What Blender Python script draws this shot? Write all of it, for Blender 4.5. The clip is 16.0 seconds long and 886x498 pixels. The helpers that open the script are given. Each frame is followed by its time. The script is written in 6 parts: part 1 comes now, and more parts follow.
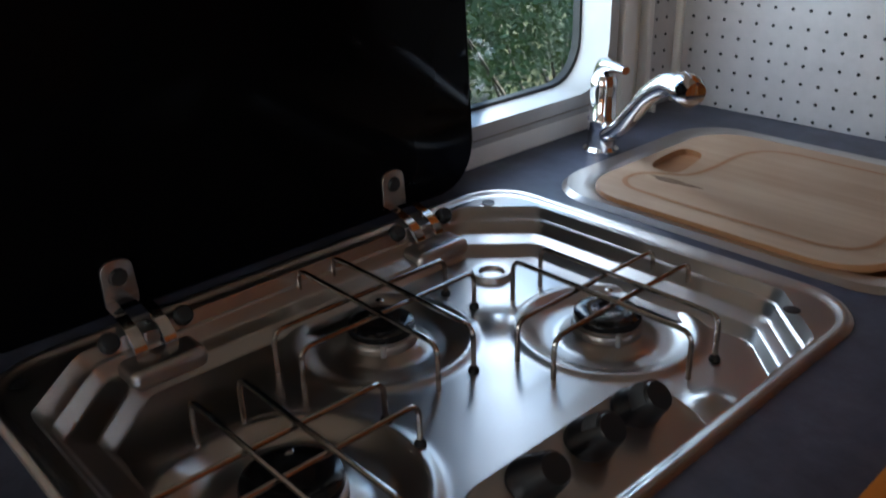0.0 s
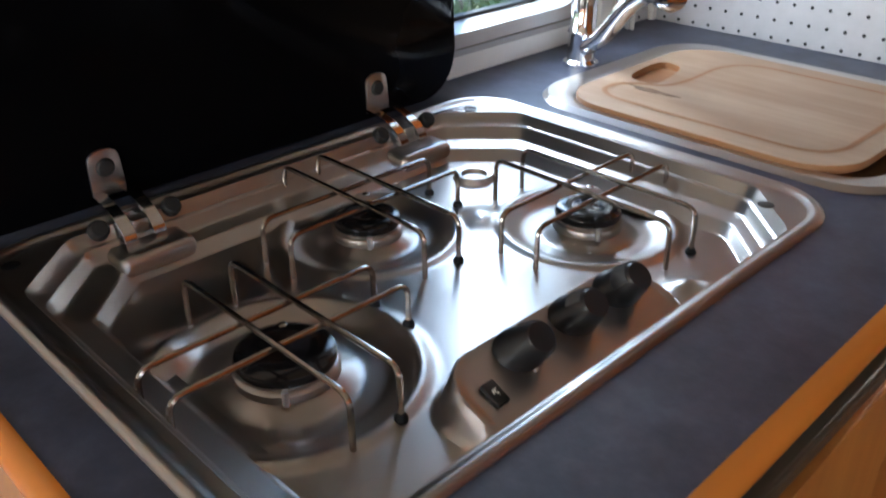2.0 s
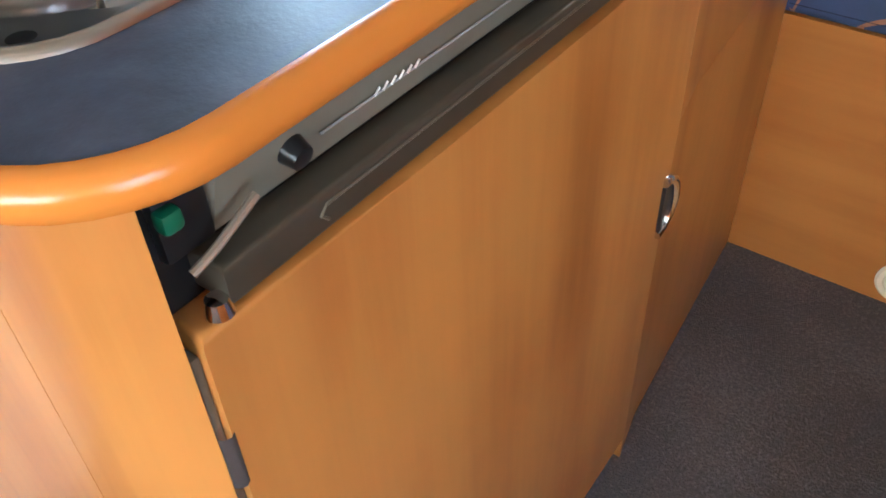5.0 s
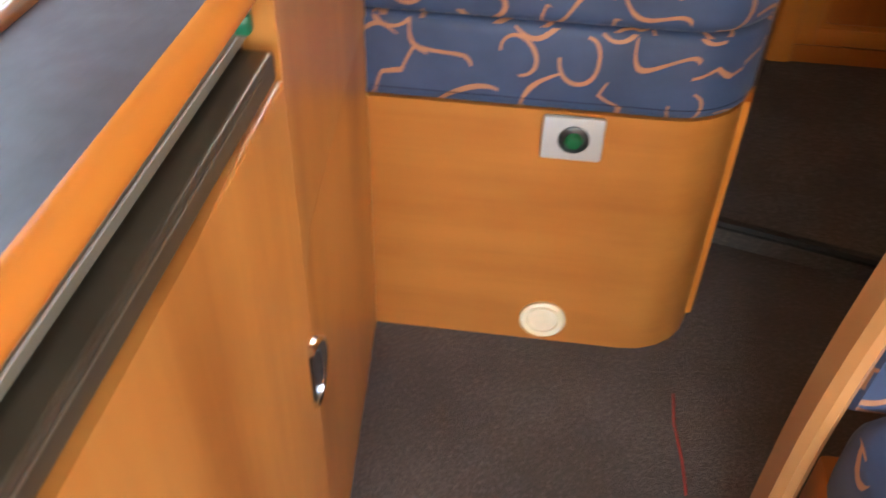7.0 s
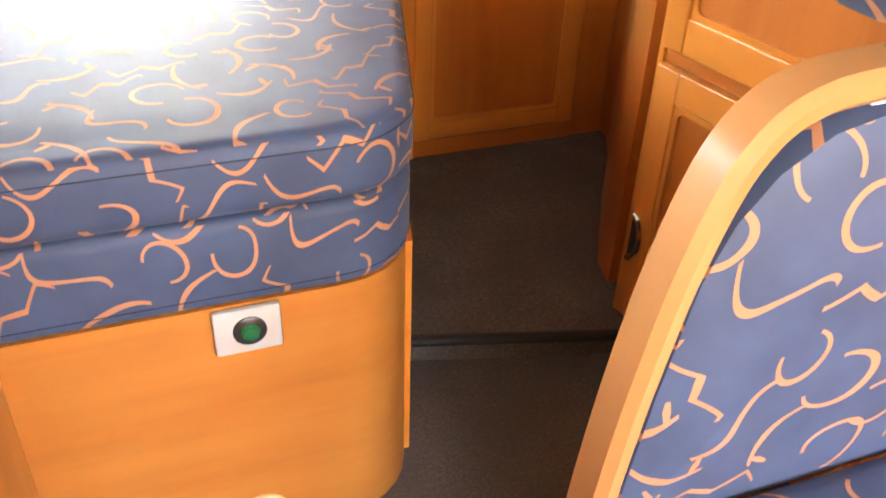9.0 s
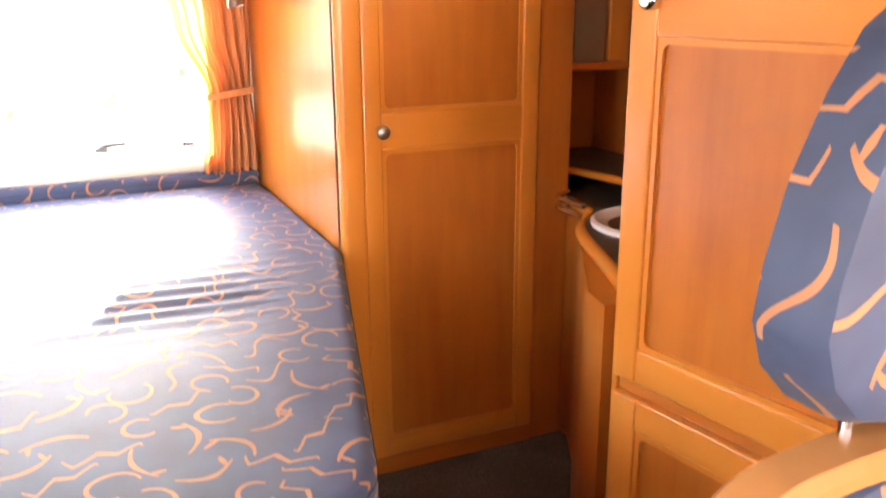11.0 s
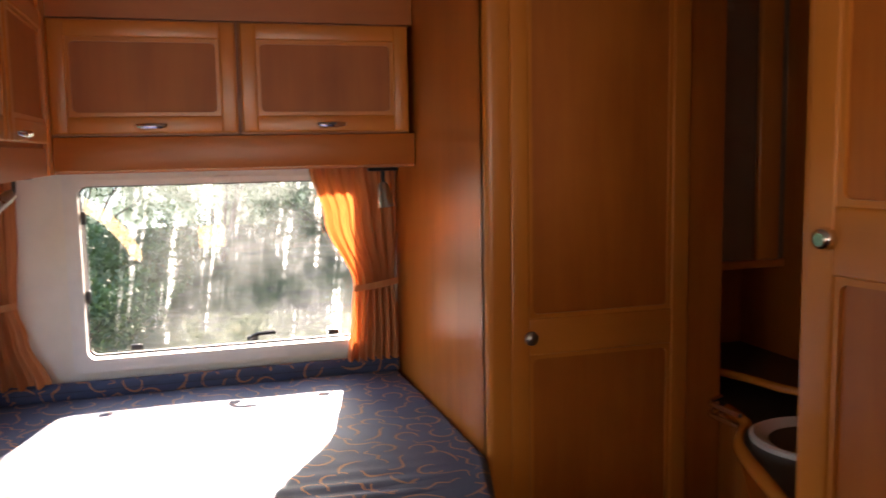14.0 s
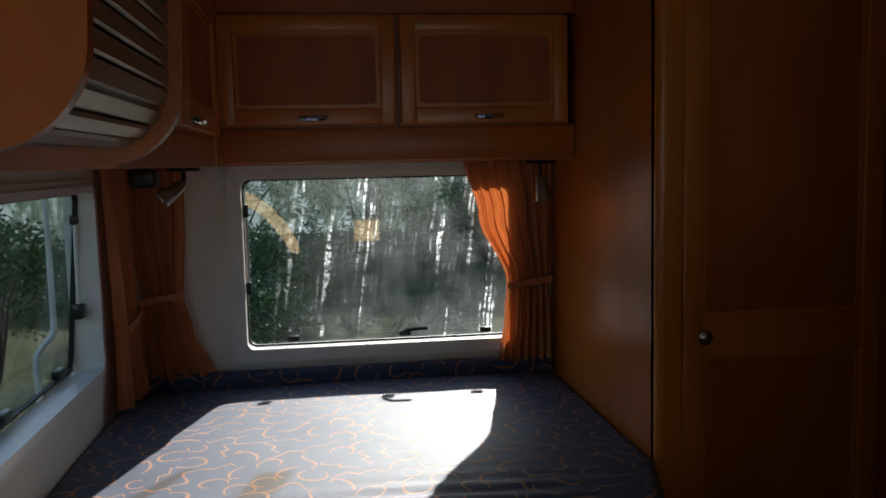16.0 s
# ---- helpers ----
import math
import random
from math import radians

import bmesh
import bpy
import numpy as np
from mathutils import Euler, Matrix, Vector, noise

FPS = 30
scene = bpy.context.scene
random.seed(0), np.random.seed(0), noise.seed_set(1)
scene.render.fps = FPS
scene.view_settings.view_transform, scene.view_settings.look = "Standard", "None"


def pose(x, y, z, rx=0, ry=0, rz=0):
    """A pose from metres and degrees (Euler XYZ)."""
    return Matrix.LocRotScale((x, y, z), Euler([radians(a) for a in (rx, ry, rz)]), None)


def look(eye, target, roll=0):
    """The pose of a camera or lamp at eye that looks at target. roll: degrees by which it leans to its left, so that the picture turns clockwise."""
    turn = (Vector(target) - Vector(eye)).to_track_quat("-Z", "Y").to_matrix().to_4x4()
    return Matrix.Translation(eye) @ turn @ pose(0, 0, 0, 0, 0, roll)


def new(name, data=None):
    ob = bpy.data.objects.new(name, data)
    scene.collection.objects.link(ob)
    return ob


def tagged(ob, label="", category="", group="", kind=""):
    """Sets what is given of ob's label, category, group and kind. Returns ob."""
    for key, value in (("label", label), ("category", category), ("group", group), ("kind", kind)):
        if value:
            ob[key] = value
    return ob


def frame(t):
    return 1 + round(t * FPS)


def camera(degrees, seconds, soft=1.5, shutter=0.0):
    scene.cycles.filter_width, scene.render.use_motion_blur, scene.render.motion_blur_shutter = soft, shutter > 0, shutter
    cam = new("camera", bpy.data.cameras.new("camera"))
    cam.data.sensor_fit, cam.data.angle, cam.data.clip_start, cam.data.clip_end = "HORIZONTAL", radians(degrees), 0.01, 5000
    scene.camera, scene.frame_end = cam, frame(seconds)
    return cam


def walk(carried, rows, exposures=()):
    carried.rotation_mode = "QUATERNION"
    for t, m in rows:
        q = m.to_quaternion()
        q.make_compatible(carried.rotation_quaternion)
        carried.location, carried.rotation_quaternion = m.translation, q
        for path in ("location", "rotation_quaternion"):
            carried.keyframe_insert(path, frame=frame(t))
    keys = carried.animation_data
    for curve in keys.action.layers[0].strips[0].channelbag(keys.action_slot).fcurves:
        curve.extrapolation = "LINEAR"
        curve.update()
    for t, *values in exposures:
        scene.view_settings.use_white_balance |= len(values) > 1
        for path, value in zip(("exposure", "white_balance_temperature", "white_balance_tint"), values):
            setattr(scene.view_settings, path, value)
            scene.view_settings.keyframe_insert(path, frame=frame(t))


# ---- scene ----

PATH = [
    (0, look((0.716, 0.008, 1.292), (0.0429, 0.6169, 0.8717), -1.77)),
    (0.5, look((0.720, -0.018, 1.277), (0.0791, 0.5995, 0.8206), -0.53)),
    (1, look((0.726, -0.026, 1.276), (0.0896, 0.5945, 0.8176), 0.09)),
    (1.5, look((0.718, -0.030, 1.271), (0.0873, 0.5970, 0.8139), 0.62)),
    (2, look((0.730, -0.027, 1.258), (0.1025, 0.5874, 0.7797), -0.26)),
    (2.5, look((0.779, -0.016, 1.219), (0.1818, 0.5876, 0.6900), -1.14)),
    (3, look((0.822, -0.016, 1.182), (0.2738, 0.5761, 0.5914), -1.92)),
    (3.5, look((0.835, -0.028, 1.152), (0.3470, 0.5557, 0.5030), -0.66)),
    (3.7, look((0.845, -0.035, 1.138), (0.3656, 0.5462, 0.4804), -1.92)),
    (5.8, look((0.836, -0.015, 1.112), (0.4062, 0.5825, 0.4354), -2.08)),
    (6.4, look((0.866, 0.045, 1.141), (0.5259, 0.7095, 0.4749), -1.10)),
    (7, look((0.762, 0.164, 1.126), (0.6746, 0.9221, 0.4798), 1.57)),
    (7.3, look((0.713, 0.250, 1.136), (0.7573, 1.0119, 0.4888), 2.85)),
    (8, look((0.746, 0.259, 1.184), (0.9369, 1.0372, 0.5856), 0.61)),
    (8.2, look((0.735, 0.278, 1.180), (0.9586, 1.0470, 0.5812), 1.01)),
    (10.3, look((0.757, 0.362, 1.205), (1.1156, 1.2076, 0.8089), 0.94)),
    (10.5, look((0.759, 0.373, 1.229), (1.1288, 1.2281, 0.8666), 0.57)),
    (11, look((0.748, 0.386, 1.305), (1.1441, 1.2580, 1.0184), -0.35)),
    (11.5, look((0.715, 0.375, 1.354), (1.1301, 1.2596, 1.1417), -0.55)),
    (12, look((0.724, 0.394, 1.391), (1.1433, 1.2882, 1.2355), -0.29)),
    (12.5, look((0.712, 0.392, 1.420), (1.1318, 1.2917, 1.3005), 0.17)),
    (13, look((0.702, 0.391, 1.431), (1.1126, 1.2961, 1.3221), 0.02)),
    (13.5, look((0.709, 0.399, 1.433), (1.0692, 1.3246, 1.3212), -0.37)),
    (14, look((0.689, 0.437, 1.438), (0.9741, 1.3885, 1.3218), -1.04)),
    (14.5, look((0.617, 0.460, 1.417), (0.8388, 1.4296, 1.3093), -1.24)),
    (15, look((0.600, 0.481, 1.418), (0.7657, 1.4607, 1.3079), -1.36)),
    (15.5, look((0.629, 0.498, 1.385), (0.7643, 1.4842, 1.2863), -1.26)),
    (16, look((0.635, 0.515, 1.387), (0.7701, 1.5003, 1.2859), -1.26)),
]
LENS = 54.62
cam = camera(LENS, 16.0, soft=1.7, shutter=0.4)
EXPOSURES = [  # seconds, stops, kelvin, tint
    (0, 2.6, 5900, 12), (0.5, 3.4, 5900, 12), (1, 3.65, 6100, 13), (2, 3.75, 6100, 13), (3, 4.05, 5500, 9), (3.7, 4.25, 5400, 8), (5.8, 5.1, 5900, 4), (6.5, 5.15, 6200, 6), (7, 5.4, 6400, 8),
    (8.2, 6.0, 6800, 12), (10.4, 6.3, 7300, 20), (11, 6.1, 7400, 23), (11.5, 5.4, 7500, 26), (12, 4.8, 7500, 27), (13, 4.0, 7600, 29), (14, 3.35, 7300, 25), (15, 1.7, 6500, 15), (16, 0.9, 6100, 9)]
walk(cam, PATH, EXPOSURES)

# ---- world, sun and daylight ----
SUN_TRAVEL = Vector((-0.28, -0.95, -0.47)).normalized()
world = bpy.data.worlds.new("sky")
scene.world = world
world.use_nodes = True
wn = world.node_tree.nodes
sky = wn.new("ShaderNodeTexSky")
sky.sky_type, sky.sun_disc = "NISHITA", False
sky.sun_elevation = math.asin(-SUN_TRAVEL.z)
sky.sun_rotation = math.atan2(-SUN_TRAVEL.x, -SUN_TRAVEL.y)
wn["Background"].inputs["Strength"].default_value = 0.13
world.node_tree.links.new(sky.outputs[0], wn["Background"].inputs["Color"])

sun = new("sun", bpy.data.lights.new("sun", "SUN"))
sun.data.energy, sun.data.angle, sun.data.color = 5.0, radians(0.6), (1.0, 0.93, 0.82)
sun.rotation_mode = "QUATERNION"
sun.rotation_quaternion = SUN_TRAVEL.to_track_quat("-Z", "Y")


def window_light(x, y, z, w, h, aim, watts, colour=(0.97, 0.98, 1.0)):
    """Daylight of the sky in a window's opening."""
    lamp = new("window_daylight", bpy.data.lights.new("window_daylight", "AREA"))
    lamp.data.shape, lamp.data.size, lamp.data.size_y = "RECTANGLE", w, h
    lamp.data.energy, lamp.data.color = watts, colour
    lamp.matrix_world = look((x, y, z), (x + aim[0], y + aim[1], z + aim[2]))
    return lamp


window_light(2.34, -0.75, 1.35, 0.8, 0.9, (-1, 0.1, -0.1), 0.6)      # entrance door's window
window_light(0.95, -2.40, 1.35, 1.7, 0.75, (0, 1, -0.1), 2.2, (1.0, 0.95, 0.87))        # windscreen
window_light(-0.085, 0.845, 1.20, 0.26, 0.40, (1, 0.8, -0.10), 0.36, (0.88, 0.95, 1.0))   # kitchen window beside the lid
# ---- materials ----


def mat(name):
    m = bpy.data.materials.new(name)
    m.use_nodes = True
    t = m.node_tree
    return m, t.nodes, t.links, t.nodes["Principled BSDF"]


def ramp(nodes, stops):
    r = nodes.new("ShaderNodeValToRGB")
    while len(r.color_ramp.elements) < len(stops):
        r.color_ramp.elements.new(0.5)
    for e, (p, c) in zip(r.color_ramp.elements, stops):
        e.position, e.color = p, (*c, 1)
    return r


def noise_tex(nodes, links, vec, scale, detail=4.0, rough=0.55, stretch=None):
    n = nodes.new("ShaderNodeTexNoise")
    n.inputs["Scale"].default_value, n.inputs["Detail"].default_value, n.inputs["Roughness"].default_value = scale, detail, rough
    if stretch:
        mp = nodes.new("ShaderNodeMapping")
        mp.inputs["Scale"].default_value = stretch
        links.new(vec, mp.inputs["Vector"])
        vec = mp.outputs[0]
    links.new(vec, n.inputs["Vector"])
    return n


def bumped(nodes, links, bsdf, height, strength, distance=0.002):
    b = nodes.new("ShaderNodeBump")
    b.inputs["Strength"].default_value, b.inputs["Distance"].default_value = strength, distance
    links.new(height, b.inputs["Height"])
    links.new(b.outputs[0], bsdf.inputs["Normal"])


def scaled(c, k):
    return tuple(min(1, v * k) for v in c)


def wood(name, colour, along, rough=0.34, contrast=0.22):
    """Beech laminate; the grain runs along one axis."""
    m, n, l, b = mat(name)
    co = n.new("ShaderNodeTexCoord").outputs["Object"]
    s = [11, 11, 11]
    s["xyz".index(along)] = 1.3
    s2 = [110, 110, 110]
    s2["xyz".index(along)] = 5
    broad = noise_tex(n, l, co, 1.0, 3, 0.6, s)
    fine = noise_tex(n, l, co, 1.0, 3, 0.6, s2)
    blotch = noise_tex(n, l, co, 3.4, 4)
    add = n.new("ShaderNodeMath")
    add.operation = "MULTIPLY_ADD"
    add.inputs[1].default_value = 0.20
    l.new(fine.outputs[0], add.inputs[0])
    l.new(broad.outputs[0], add.inputs[2])
    add2 = n.new("ShaderNodeMath")
    add2.operation = "MULTIPLY_ADD"
    add2.inputs[1].default_value = 0.85
    l.new(blotch.outputs[0], add2.inputs[0])
    l.new(add.outputs[0], add2.inputs[2])
    dark = tuple(v * (1 - contrast) ** p for v, p in zip(colour, (1, 1.6, 2.2)))
    r = ramp(n, [(0.72, dark), (1.02, colour), (1.3, scaled(colour, 1 + contrast * 0.6))])
    r.color_ramp.elements[2].position = 1.0
    r.color_ramp.elements[1].position = 0.7
    r.color_ramp.elements[0].position = 0.35
    half = n.new("ShaderNodeMath")
    half.operation = "MULTIPLY"
    half.inputs[1].default_value = 0.62
    l.new(add2.outputs[0], half.inputs[0])
    l.new(half.outputs[0], r.inputs[0])
    l.new(r.outputs[0], b.inputs["Base Color"])
    b.inputs["Roughness"].default_value = rough
    bumped(n, l, b, fine.outputs[0], 0.12, 0.0006)
    return m


def plain(name, colour, rough=0.5, metal=0.0, wear=0.08, scale=30.0, bump=0.0):
    """A painted, moulded or metal surface with slight unevenness."""
    m, n, l, b = mat(name)
    co = n.new("ShaderNodeTexCoord").outputs["Object"]
    a = noise_tex(n, l, co, scale, 5)
    r = ramp(n, [(0.3, scaled(colour, 1 - wear)), (0.7, scaled(colour, 1 + wear))])
    l.new(a.outputs[0], r.inputs[0])
    l.new(r.outputs[0], b.inputs["Base Color"])
    rr = n.new("ShaderNodeMapRange")
    rr.inputs["To Min"].default_value, rr.inputs["To Max"].default_value = rough * 0.85, min(1, rough * 1.2)
    l.new(a.outputs[0], rr.inputs["Value"])
    l.new(rr.outputs[0], b.inputs["Roughness"])
    b.inputs["Metallic"].default_value = metal
    if bump:
        bumped(n, l, b, a.outputs[0], bump, 0.001)
    return m


def brushed(name, colour, rough, stretch):
    m, n, l, b = mat(name)
    co = n.new("ShaderNodeTexCoord").outputs["Object"]
    a = noise_tex(n, l, co, 1.0, 3, 0.6, stretch)
    smudge = noise_tex(n, l, co, 14.0, 4)
    b.inputs["Metallic"].default_value = 1.0
    b.inputs["Base Color"].default_value = (*colour, 1)
    rr = n.new("ShaderNodeMapRange")
    rr.inputs["From Min"].default_value, rr.inputs["From Max"].default_value = 0.3, 0.75
    rr.inputs["To Min"].default_value, rr.inputs["To Max"].default_value = rough * 0.92, rough * 1.12
    l.new(smudge.outputs[0], rr.inputs["Value"])
    l.new(rr.outputs[0], b.inputs["Roughness"])
    bumped(n, l, b, a.outputs[0], 0.03, 0.0003)
    return m


def laminate(name):
    """Slate-blue mottled worktop laminate."""
    m, n, l, b = mat(name)
    co = n.new("ShaderNodeTexCoord").outputs["Object"]
    a = noise_tex(n, l, co, 22.0, 6, 0.65)
    c = noise_tex(n, l, co, 300.0, 2)
    r = ramp(n, [(0.32, (0.031, 0.037, 0.057)), (0.55, (0.054, 0.063, 0.095)), (0.75, (0.085, 0.098, 0.138))])
    l.new(a.outputs[0], r.inputs[0])
    l.new(r.outputs[0], b.inputs["Base Color"])
    b.inputs["Roughness"].default_value = 0.42
    bumped(n, l, b, c.outputs[0], 0.25, 0.0006)
    return m


def carpet(name):
    m, n, l, b = mat(name)
    co = n.new("ShaderNodeTexCoord").outputs["Object"]
    a = noise_tex(n, l, co, 120.0, 5)
    c = noise_tex(n, l, co, 240.0, 3, 0.7)
    mx = n.new("ShaderNodeMath")
    mx.operation = "MULTIPLY_ADD"
    mx.inputs[1].default_value = 0.6
    l.new(c.outputs[0], mx.inputs[0])
    worn = n.new("ShaderNodeMath")          # trodden patches under the fine pile
    worn.operation = "MULTIPLY_ADD"
    worn.inputs[1].default_value = 0.45
    l.new(noise_tex(n, l, co, 5.0, 4).outputs[0], worn.inputs[0])
    half = n.new("ShaderNodeMath")
    half.operation = "MULTIPLY"
    half.inputs[1].default_value = 0.55
    l.new(a.outputs[0], half.inputs[0])
    l.new(half.outputs[0], worn.inputs[2])
    l.new(worn.outputs[0], mx.inputs[2])
    r = ramp(n, [(0.45, (0.048, 0.040, 0.036)), (0.8, (0.082, 0.067, 0.057)), (1.0, (0.150, 0.122, 0.103))])
    l.new(mx.outputs[0], r.inputs[0])
    l.new(r.outputs[0], b.inputs["Base Color"])
    b.inputs["Roughness"].default_value = 0.95
    bumped(n, l, b, c.outputs[0], 0.9, 0.004)
    return m


def squiggle_fabric(name, cell=0.085):
    """Blue upholstery with printed orange arcs and waves; the print follows the cloth's own coordinates."""
    m, n, l, b = mat(name)
    uv = n.new("ShaderNodeUVMap").outputs[0]

    def node(op, a, b2=None, c2=None):
        k = n.new("ShaderNodeMath")
        k.operation = op
        for i, v in enumerate((a, b2, c2)):
            if v is None:
                continue
            if isinstance(v, (int, float)):
                k.inputs[i].default_value = v
            else:
                l.new(v, k.inputs[i])
        return k.outputs[0]

    def layer(shift, size):
        warp = noise_tex(n, l, uv, 0.55 / size, 1)
        bent = n.new("ShaderNodeVectorMath")
        bent.operation = "MULTIPLY_ADD"
        bent.inputs[1].default_value = (size * 0.55, size * 0.55, 0)
        l.new(warp.outputs["Color"], bent.inputs[0])
        l.new(uv, bent.inputs[2])
        mp = n.new("ShaderNodeMapping")
        mp.inputs["Location"].default_value = shift
        mp.inputs["Scale"].default_value = (1 / size, 1 / size, 1)
        l.new(bent.outputs[0], mp.inputs["Vector"])
        vo = n.new("ShaderNodeTexVoronoi")
        vo.voronoi_dimensions = "2D"
        vo.inputs["Scale"].default_value = 1.0
        vo.inputs["Randomness"].default_value = 0.25
        l.new(mp.outputs[0], vo.inputs["Vector"])
        sub = n.new("ShaderNodeVectorMath")
        sub.operation = "SUBTRACT"
        l.new(mp.outputs[0], sub.inputs[0])
        l.new(vo.outputs["Position"], sub.inputs[1])
        sep = n.new("ShaderNodeSeparateColor")
        l.new(vo.outputs["Color"], sep.inputs[0])
        rot = n.new("ShaderNodeVectorRotate")
        rot.rotation_type = "Z_AXIS"
        l.new(sub.outputs[0], rot.inputs["Vector"])
        l.new(node("MULTIPLY", sep.outputs[0], 6.283), rot.inputs["Angle"])
        xyz = n.new("ShaderNodeSeparateXYZ")
        l.new(rot.outputs[0], xyz.inputs[0])
        x, y = xyz.outputs[0], xyz.outputs[1]
        kind = sep.outputs[2]

        def between(lo, hi):
            return node("MULTIPLY", node("GREATER_THAN", kind, lo), node("LESS_THAN", kind, hi))

        def either(*masks):
            out = masks[0]
            for k in masks[1:]:
                out = node("MAXIMUM", out, k)
            return out

        def stroke(distance, along, reach, wide):
            """A line that thins towards its ends."""
            taper = node("MULTIPLY_ADD", node("ABSOLUTE", along), -0.45 * wide / reach, wide)
            return node("MULTIPLY", node("LESS_THAN", node("ABSOLUTE", distance), taper), node("LESS_THAN", node("ABSOLUTE", along), reach))

        # an open ring
        r = node("SQRT", node("ADD", node("MULTIPLY", x, x), node("MULTIPLY", y, y)))
        radius = node("MULTIPLY_ADD", sep.outputs[1], 0.08, 0.22)
        turn = node("ARCTAN2", y, x)
        ring = stroke(node("SUBTRACT", r, radius), node("SUBTRACT", turn, 0.55), 2.3, 0.033)
        # a flowing wave
        amp = node("MULTIPLY_ADD", sep.outputs[1], 0.16, 0.10)
        wave = stroke(node("SUBTRACT", y, node("MULTIPLY", node("SINE", node("MULTIPLY_ADD", x, 6.2, 0.5)), amp)), x, 0.44, 0.040)
        # a wave with kinks
        zig = node("MULTIPLY_ADD", node("PINGPONG", node("ADD", x, 5.0), 0.23), 0.8, -0.09)
        soft = node("ADD", zig, node("MULTIPLY", node("SINE", node("MULTIPLY", x, 4.6)), 0.13))
        kinked = stroke(node("SUBTRACT", y, soft), x, 0.44, 0.038)
        # a bow with a short cross stroke
        bow = stroke(node("SUBTRACT", y, node("MULTIPLY_ADD", node("MULTIPLY", x, x), 0.95, -0.13)), x, 0.40, 0.040)
        tine = stroke(node("SUBTRACT", x, 0.30), node("SUBTRACT", y, 0.07), 0.11, 0.036)
        return either(node("MULTIPLY", ring, between(-1.0, 0.28)), node("MULTIPLY", wave, between(0.28, 0.56)),
                      node("MULTIPLY", kinked, between(0.56, 0.80)), node("MULTIPLY", either(bow, tine), between(0.80, 2.0)))

    mask = node("MAXIMUM", layer((0, 0, 0), cell), layer((7.5, 3.5, 0), cell))
    weave = noise_tex(n, l, uv, 900.0, 2)
    tone = noise_tex(n, l, uv, 12.0, 4)
    blue = ramp(n, [(0.3, (0.020, 0.036, 0.084)), (0.7, (0.035, 0.057, 0.120))])
    l.new(tone.outputs[0], blue.inputs[0])
    mix = n.new("ShaderNodeMix")
    mix.data_type = "RGBA"
    l.new(mask, mix.inputs["Factor"])
    l.new(blue.outputs[0], mix.inputs["A"])
    mix.inputs["B"].default_value = (0.36, 0.155, 0.075, 1)
    l.new(mix.outputs["Result"], b.inputs["Base Color"])
    b.inputs["Roughness"].default_value = 0.64
    b.inputs["Sheen Weight"].default_value = 0.06
    bumped(n, l, b, weave.outputs[0], 0.3, 0.001)
    return m


def curtain_cloth(name):
    m, n, l, b = mat(name)
    co = n.new("ShaderNodeTexCoord").outputs["Object"]
    w = noise_tex(n, l, co, 500.0, 2)
    t = noise_tex(n, l, co, 1.0, 3, 0.5, (60, 60, 3))
    r = ramp(n, [(0.3, (0.50, 0.20, 0.075)), (0.7, (0.62, 0.27, 0.11))])
    l.new(t.outputs[0], r.inputs[0])
    l.new(r.outputs[0], b.inputs["Base Color"])
    b.inputs["Roughness"].default_value = 0.9
    bumped(n, l, b, w.outputs[0], 0.2, 0.001)
    tr = n.new("ShaderNodeBsdfTranslucent")
    tr.inputs[0].default_value = (0.72, 0.20, 0.05, 1)
    mx = n.new("ShaderNodeMixShader")
    mx.inputs[0].default_value = 0.28
    l.new(b.outputs[0], mx.inputs[1])
    l.new(tr.outputs[0], mx.inputs[2])
    l.new(mx.outputs[0], n["Material Output"].inputs[0])
    return m


